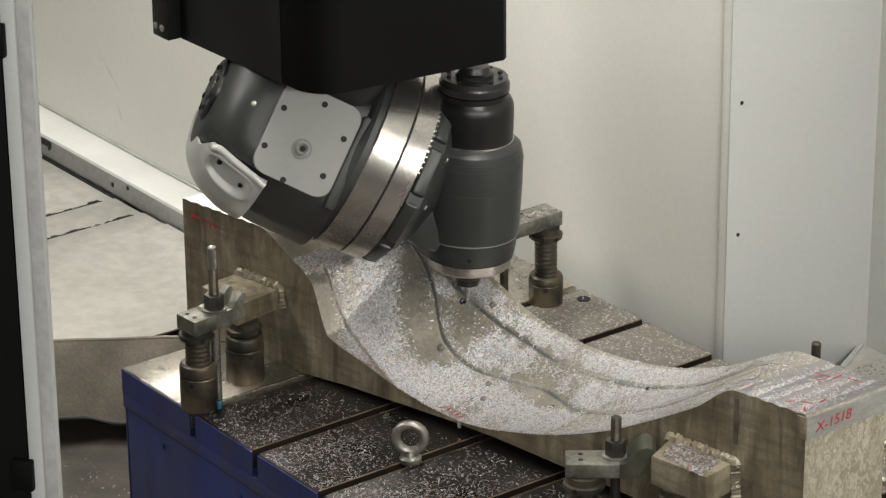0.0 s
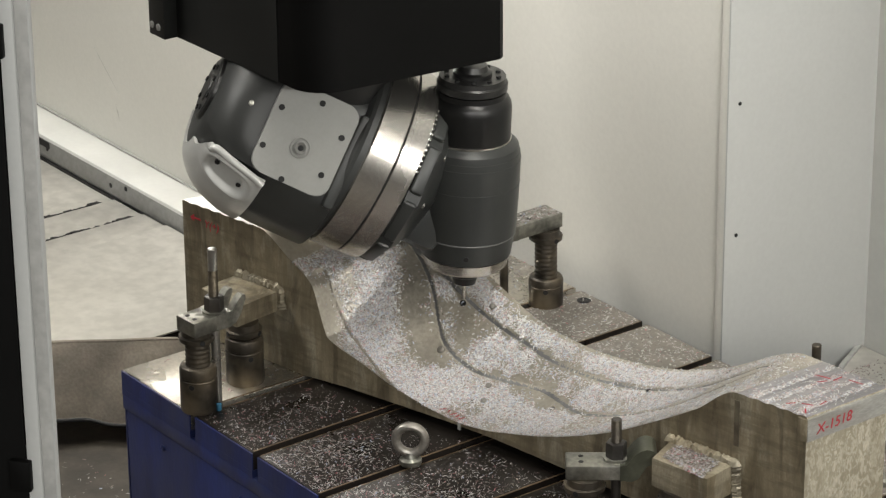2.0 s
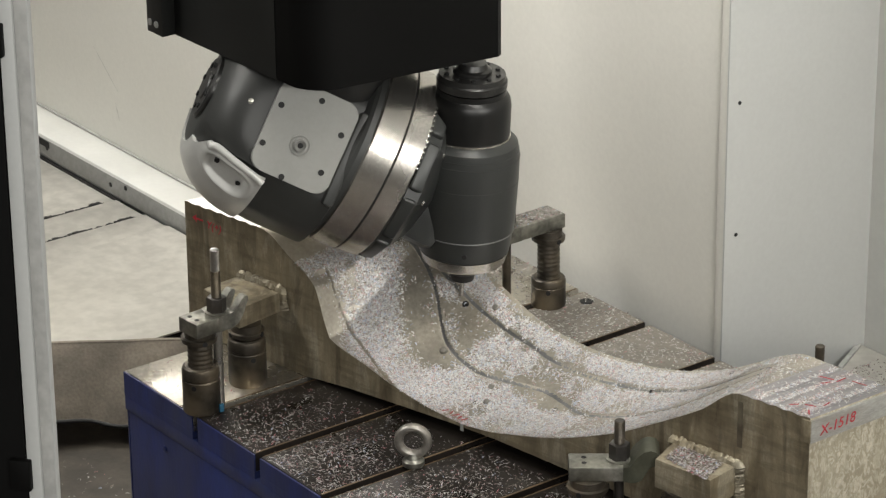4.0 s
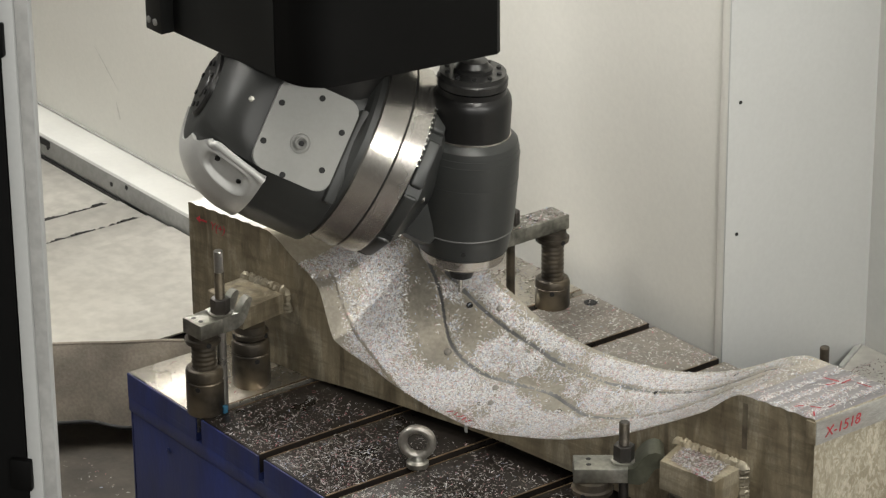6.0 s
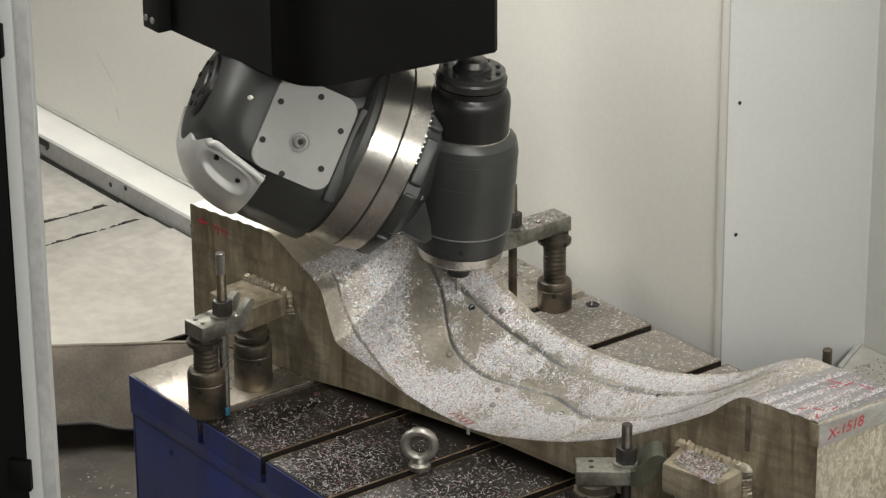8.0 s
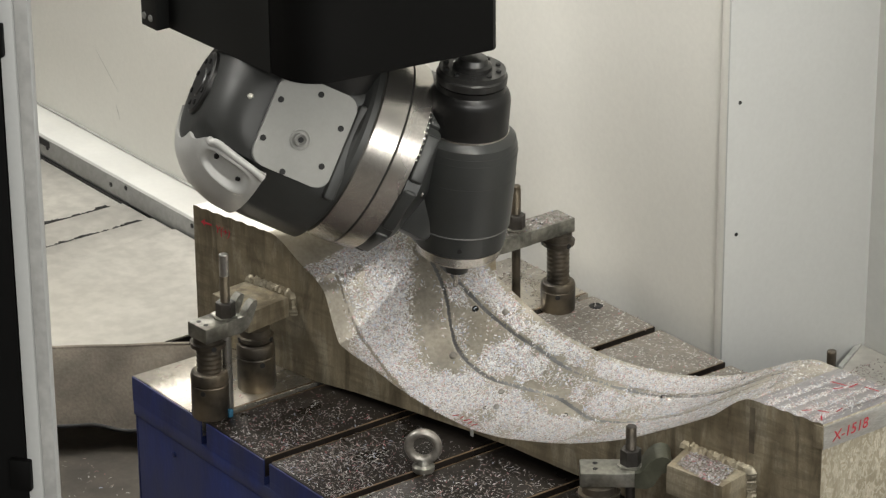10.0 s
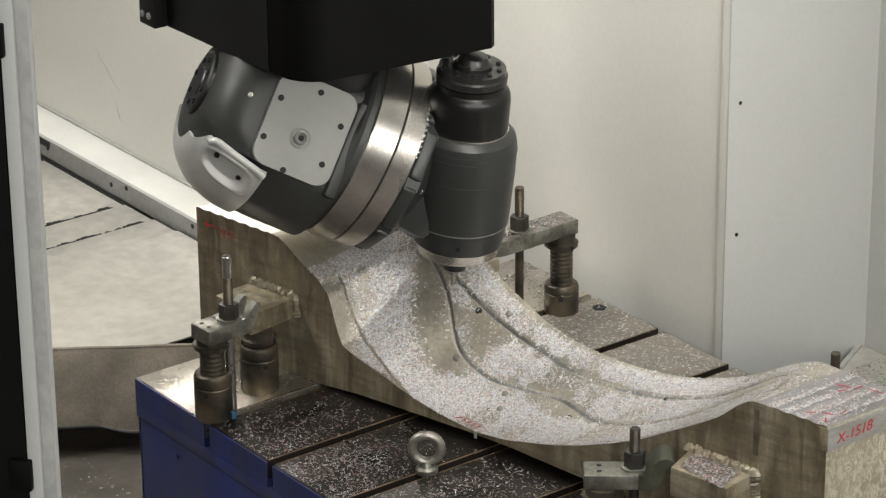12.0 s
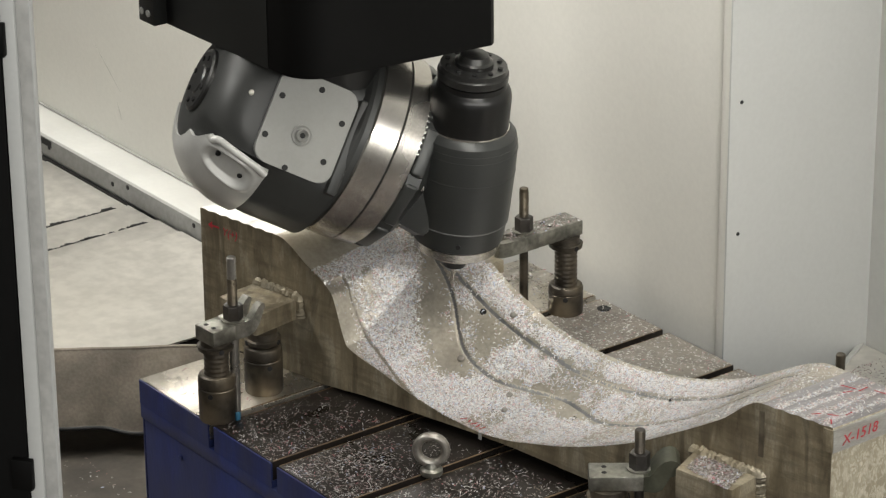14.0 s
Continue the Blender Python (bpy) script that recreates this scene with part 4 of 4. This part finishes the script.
def die_swarf():
    rng = np.random.default_rng(11)
    n = 300000
    s, w = rng.uniform(-.02, 1.25, n), rng.uniform(.004, .996, n)
    x, y = ORIGIN.x + s * U.x, ORIGIN.y + s * U.y + w * (.34 - .0825 * s)
    keep = np.full(n, .80)
    for bs, bw, r in BARE:
        q = plan(bs, bw)
        keep *= 1 - .97 * np.exp(-(np.hypot(x - q.x, y - q.y) / r) ** 4)
    patch = np.array([noise.noise(Vector((a * 9, b * 9, 3.1))) + .5 * noise.noise(Vector((a * 30, b * 30, 7.7))) for a, b in zip(x, y)])
    keep *= np.clip(.74 + 1.6 * patch, .10, 1)
    ledge = (s < .30) & (w < np.interp(s, [.02, .055, .08, .134, .221, .30], [.15, .135, .155, .127, .057, .005]) + .012)
    keep = np.where(ledge, keep * .36, keep)
    keep = np.where(s > 1.08, keep * .3, np.where(s > .98, keep * .7, keep))
    d = trench_distance(np.stack([x, y], 1))
    keep = np.where((d < np.where(s > .5, .0098, .0075)) | (w > .962), keep * .06, keep)
    ok = rng.random(n) < keep
    s, w, x, y = s[ok], w[ok], x[ok], y[ok]
    long = rng.random(len(s)) < .5
    e = .004
    dzs, dzw = (top_z(s + e, w) - top_z(s - e, w)) / (2 * e), (top_z(s, w + e) - top_z(s, w - e)) / (2 * e * (.34 - .0825 * s))
    nrm = np.stack([-(dzs - dzw * U.y) / U.x, -dzw, np.ones_like(s)], 1)
    pos = np.stack([x, y, top_z(s, w)], 1)
    swarf("swarf_in_cavity", "bright curled metal swarf lying in the die cavity", pos[long], nrm[long], M_CHIPS, 1, (.004, .0105), (.0011, .0022), .28)
    swarf("fine_swarf_in_cavity", "fine broken swarf between the longer chips", pos[~long], nrm[~long], M_CHIPS, 8, (.002, .005), (.0009, .002), .4)
    n = 7000
    s, w = rng.uniform(1.26, 1.42, n), rng.uniform(.01, .99, n)
    ok = rng.random(n) < np.clip(.25 + .55 * np.sin(s * 2 * np.pi / .036 + 3.4) - .5 * (w - .45), .05, 1)
    s, w = s[ok], w[ok]
    swarf("swarf_on_land", "bright swarf strewn over the milled end land", np.stack([ORIGIN.x + s * U.x, ORIGIN.y + s * U.y + w * (.34 - .0825 * s), top_z(s, w)], 1), np.tile([0, 0, 1.0], (len(s), 1)), M_CHIPS, 2, (.004, .0105), (.001, .002), .16)


die_swarf()


def table_swarf():
    rng = np.random.default_rng(5)
    n = 66000
    x, y = rng.uniform(.02, TABLE_L, n), rng.uniform(.003, TABLE_W - .003, n)
    keep = np.full(n, .8)
    fy = .31 + (x - .281) * math.tan(radians(10.5))
    under = (y > fy - .01) & (y < fy + .30)
    near = y <= fy - .01
    patch = np.array([noise.noise(Vector((a * 7, b * 7, 1.3))) for a, b in zip(x, y)])
    keep *= np.clip(.6 + 1.0 * patch, .1, 1)
    keep = np.where(y > fy + .3, np.clip(keep * .55, .12, .36), keep)
    keep = np.where(under, 0, keep)
    keep = np.where(near & (x < .29), 0.03, keep)
    keep = np.where(near & (x >= .29) & (x < .55), keep * np.clip(.25 + (fy - .02 - y) * 2.0, .12, 1) * .55, keep)
    keep = np.where(near & (x >= .55), keep * np.clip(.35 + (fy - .02 - y) * 4, .2, 1), keep)
    for sx in SLOTS:
        keep = np.where(np.abs(x - sx) < .0145, 0, keep)
    ok = rng.random(n) < keep
    x, y = x[ok], y[ok]
    swarf("swarf_on_table", "dull swarf scattered over the oily table top", np.stack([x, y, np.zeros_like(x)], 1), np.tile([0, 0, 1.0], (len(x), 1)), M_CHIPS2, 3, (.0045, .0125), (.001, .0021), .28)
    k = 30000
    x, y = rng.uniform(.3, TABLE_L, k), rng.uniform(.003, TABLE_W - .003, k)
    fy = .31 + (x - .281) * math.tan(radians(10.5))
    ok = ((y < fy - .012) & (rng.random(k) < np.clip(.3 + (fy - .02 - y) * 4, .15, 1))) | ((y > fy + .36) & (rng.random(k) < .3))
    for sx in SLOTS:
        ok &= np.abs(x - sx) > .0175
    x, y = x[ok], y[ok]
    swarf("fine_swarf_on_table", "fine dull swarf between the longer chips", np.stack([x, y, np.zeros_like(x)], 1), np.tile([0, 0, 1.0], (len(x), 1)), M_CHIPS2, 13, (.0018, .005), (.0009, .0019), .4)
    k = 6000
    x, y = rng.uniform(.02, TABLE_L, k), rng.uniform(.45, TABLE_W - .003, k)
    ok = (y > .62 + (x - .281) * math.tan(radians(10.5)) - .0825 * x)
    for sx in SLOTS:
        ok &= np.abs(x - sx) > .0135
    x, y = x[ok], y[ok]
    swarf("swarf_dust", "pale fine swarf dust behind the die block", np.stack([x, y, np.full_like(x, .0009)], 1), np.tile([0, 0, 1.0], (len(x), 1)), M_DUST, 9, (.003, .009), (.0018, .0038), .08)
    for nm, lab, (x0, x1, y0, y1, z), k in (("swarf_on_clamp", "swarf lying on top of a fork clamp", (.27, .33, .83, 1.035, .234), 420), ("swarf_on_lug", "swarf lying on a welded lug", (1.40, 1.522, .437, .515, .196), 1300),
                                            ("swarf_on_floor", "swarf scattered over the oily floor", (-1.0, -.15, -.5, .3, FLOOR_Z), 700), ("swarf_on_chute", "dull swarf caught on the chute plate", (.85, 1.2, 1.35, 1.62, -.13), 1200)):
        x, y = rng.uniform(x0, x1, k), rng.uniform(y0, y1, k)
        if nm == "swarf_on_lug":
            x = x - (y - y0) * .42
        ob = swarf(nm, lab, np.stack([x, y, np.full(k, z)], 1), np.tile([0, 0, 1.0], (k, 1)), M_CHIPS2, 4)
        if nm in ("swarf_on_floor", "swarf_on_chute"):
            riders.remove(ob)


table_swarf()


def lettering(name, text, size, m, label):
    cu = bpy.data.curves.new(name, "FONT")
    cu.body, cu.size, cu.extrude, cu.offset = text, size, .0003, .0
    cu.shear = .22
    tmp = bpy.data.objects.new(name, cu)
    scene.collection.objects.link(tmp)
    bpy.context.view_layer.update()
    me = bpy.data.meshes.new_from_object(tmp.evaluated_get(bpy.context.evaluated_depsgraph_get()))
    bpy.data.objects.remove(tmp)
    me.materials.clear()
    me.materials.append(M_RED)
    ob = new(name, me)
    ob.parent = die
    ob.matrix_basis = m
    return tagged(ob, label)


e0 = plan(S1, 0)
side = Matrix(((0, 0, 1, 0), (1, 0, 0, 0), (0, 1, 0, 0), (0, 0, 0, 1)))
lettering("end_marking", "X-1518", .032, Matrix.Translation((e0.x + .0056, e0.y + .022, .313)) @ side @ Matrix.Rotation(radians(3), 4, "Z"), "red handwritten letters and digits")
f0 = plan(-.355, 0)
face = Matrix.Rotation(radians(10.5), 4, "Z") @ Matrix.Rotation(radians(90), 4, "X")
lettering("side_marking", "Y(+)", .027, Matrix.Translation((f0.x + .045, f0.y + .0075, .285)) @ face, "red handwritten letters")
bm = bmesh.new()
outline(bm, [(0, .010), (.014, .020), (.012, .0125), (.036, .0125), (.036, .008), (.012, .008), (.014, .001)], 0, .0005, 0, Matrix.Translation((f0.x, f0.y - .0008, .289)) @ face)
part("arrow_marking", bm, M_RED, die, "red painted arrow")
rng = random.Random(3)
for s, w, a, l in ((1.31, .74, 20, .05), (1.325, .66, 70, .03), (1.335, .80, 95, .04), (1.385, .2, 30, .035), (1.40, .32, 100, .03), (1.36, .12, 60, .03), (1.405, .08, 140, .03), (1.37, .86, 15, .05)):
    p = plan(s, w)
    bm = outline(bmesh.new(), [(-l / 3, -.0012), (l / 3, -.0016), (l / 3, .0012), (-l / 3, .0016)], .3585, .359, 0, Matrix.Translation((p.x, p.y, 0)) @ Matrix.Rotation(radians(a), 4, "Z"))
    part("marker_stroke", bm, M_RED, die, "red marker stroke")
for s, w, a, l in ((.425, .05, 60, .016), (.44, .06, 120, .014), (.455, .055, 75, .016), (.468, .05, 110, .014), (.482, .05, 80, .016)):
    p = cavity_point(s, w, .0035)
    bm = box(bmesh.new(), -l / 2, l / 2, -.0012, .0012, 0, .0008, 0, Matrix.Translation(p) @ Matrix.Rotation(radians(a), 4, "Z"))
    part("rim_stroke", bm, M_RED, die, "red marker stroke on the rim")
p = plan(.49, 0)
part("centre_mark", outline(bmesh.new(), [(-.004, -.0015), (.004, -.0015), (.004, .0005), (-.004, .0005)], .033 - .012, .037, 0, Matrix.Translation((p.x, p.y, 0)) @ Matrix.Rotation(radians(10.5), 4, "Z")), M_PLATE, die, "bright ground centre mark")
part("paint_dab", box(bmesh.new(), .316, .324, .050, .062, .0003, .02, .002), M_BLUEMARK, riders[0], "blue paint dab")
g = plan(1.252, 0)
part("scribed_band", box(bmesh.new(), -.0065, .0065, -.0008, .004, .235, .338, 0, Matrix.Translation((g.x, g.y, 0)) @ Matrix.Rotation(radians(10.5), 4, "Z")), M_OILSTAIN, die, "dark oil-stained band")
g = plan(S1 - .008, 0)
part("corner_step", box(bmesh.new(), -.012, .011, -.004, .003, .302, .352, .001, Matrix.Translation((g.x, g.y, 0)) @ Matrix.Rotation(radians(10.5), 4, "Z")), M_STEEL, die, "proud corner step")


# ---- Motion ----
def motions():
    # the table slides steadily along x; the ram rises and draws back while the head swivels
    feed = [(0, 0), (.5, .0012), (1, .003), (1.5, .005), (2, .0075), (3, .0125), (5.5, .0275), (8, .0415), (10.5, .0565), (12.5, .0675), (14, .0765)]
    for ob in riders:
        m = ob.matrix_basis.copy()
        walk(ob, [(t, Matrix.Translation((x, 0, 0)) @ m) for t, x in feed])
    steps = [(0, 0), (1, .055), (3, .185), (5.5, .37), (8, .55), (10.5, .74), (12.5, .9), (14, 1)]
    lift = Vector((0, -.034, .040))
    hm, sm = housing.matrix_basis.copy(), spindle.matrix_basis.copy()
    right, back = Vector((.603, .798, 0)), Vector((.8, -.6, 0))

    def swivel(f):
        c = Matrix.Translation(C_AXIS)
        return Matrix.Translation(lift * f) @ c @ Matrix.Rotation(radians(8 * f), 4, "Z") @ c.inverted()

    def tilt(f):
        # the spindle nods towards the open side and leans to the side
        return Matrix.Rotation(radians(6.0 * f), 4, right) @ Matrix.Rotation(radians(2.0 + 3.3 * f), 4, -back)

    walk(ram, [(t, Matrix.Translation(lift * f)) for t, f in steps])
    walk(housing, [(t, swivel(f) @ hm) for t, f in steps])
    tip0 = Vector(sm.translation)
    walk(spindle, [(t, Matrix.Translation((lift + Vector((-.0036, -.0048, .018))) * f + tip0) @ tilt(f)) for t, f in steps])


motions()
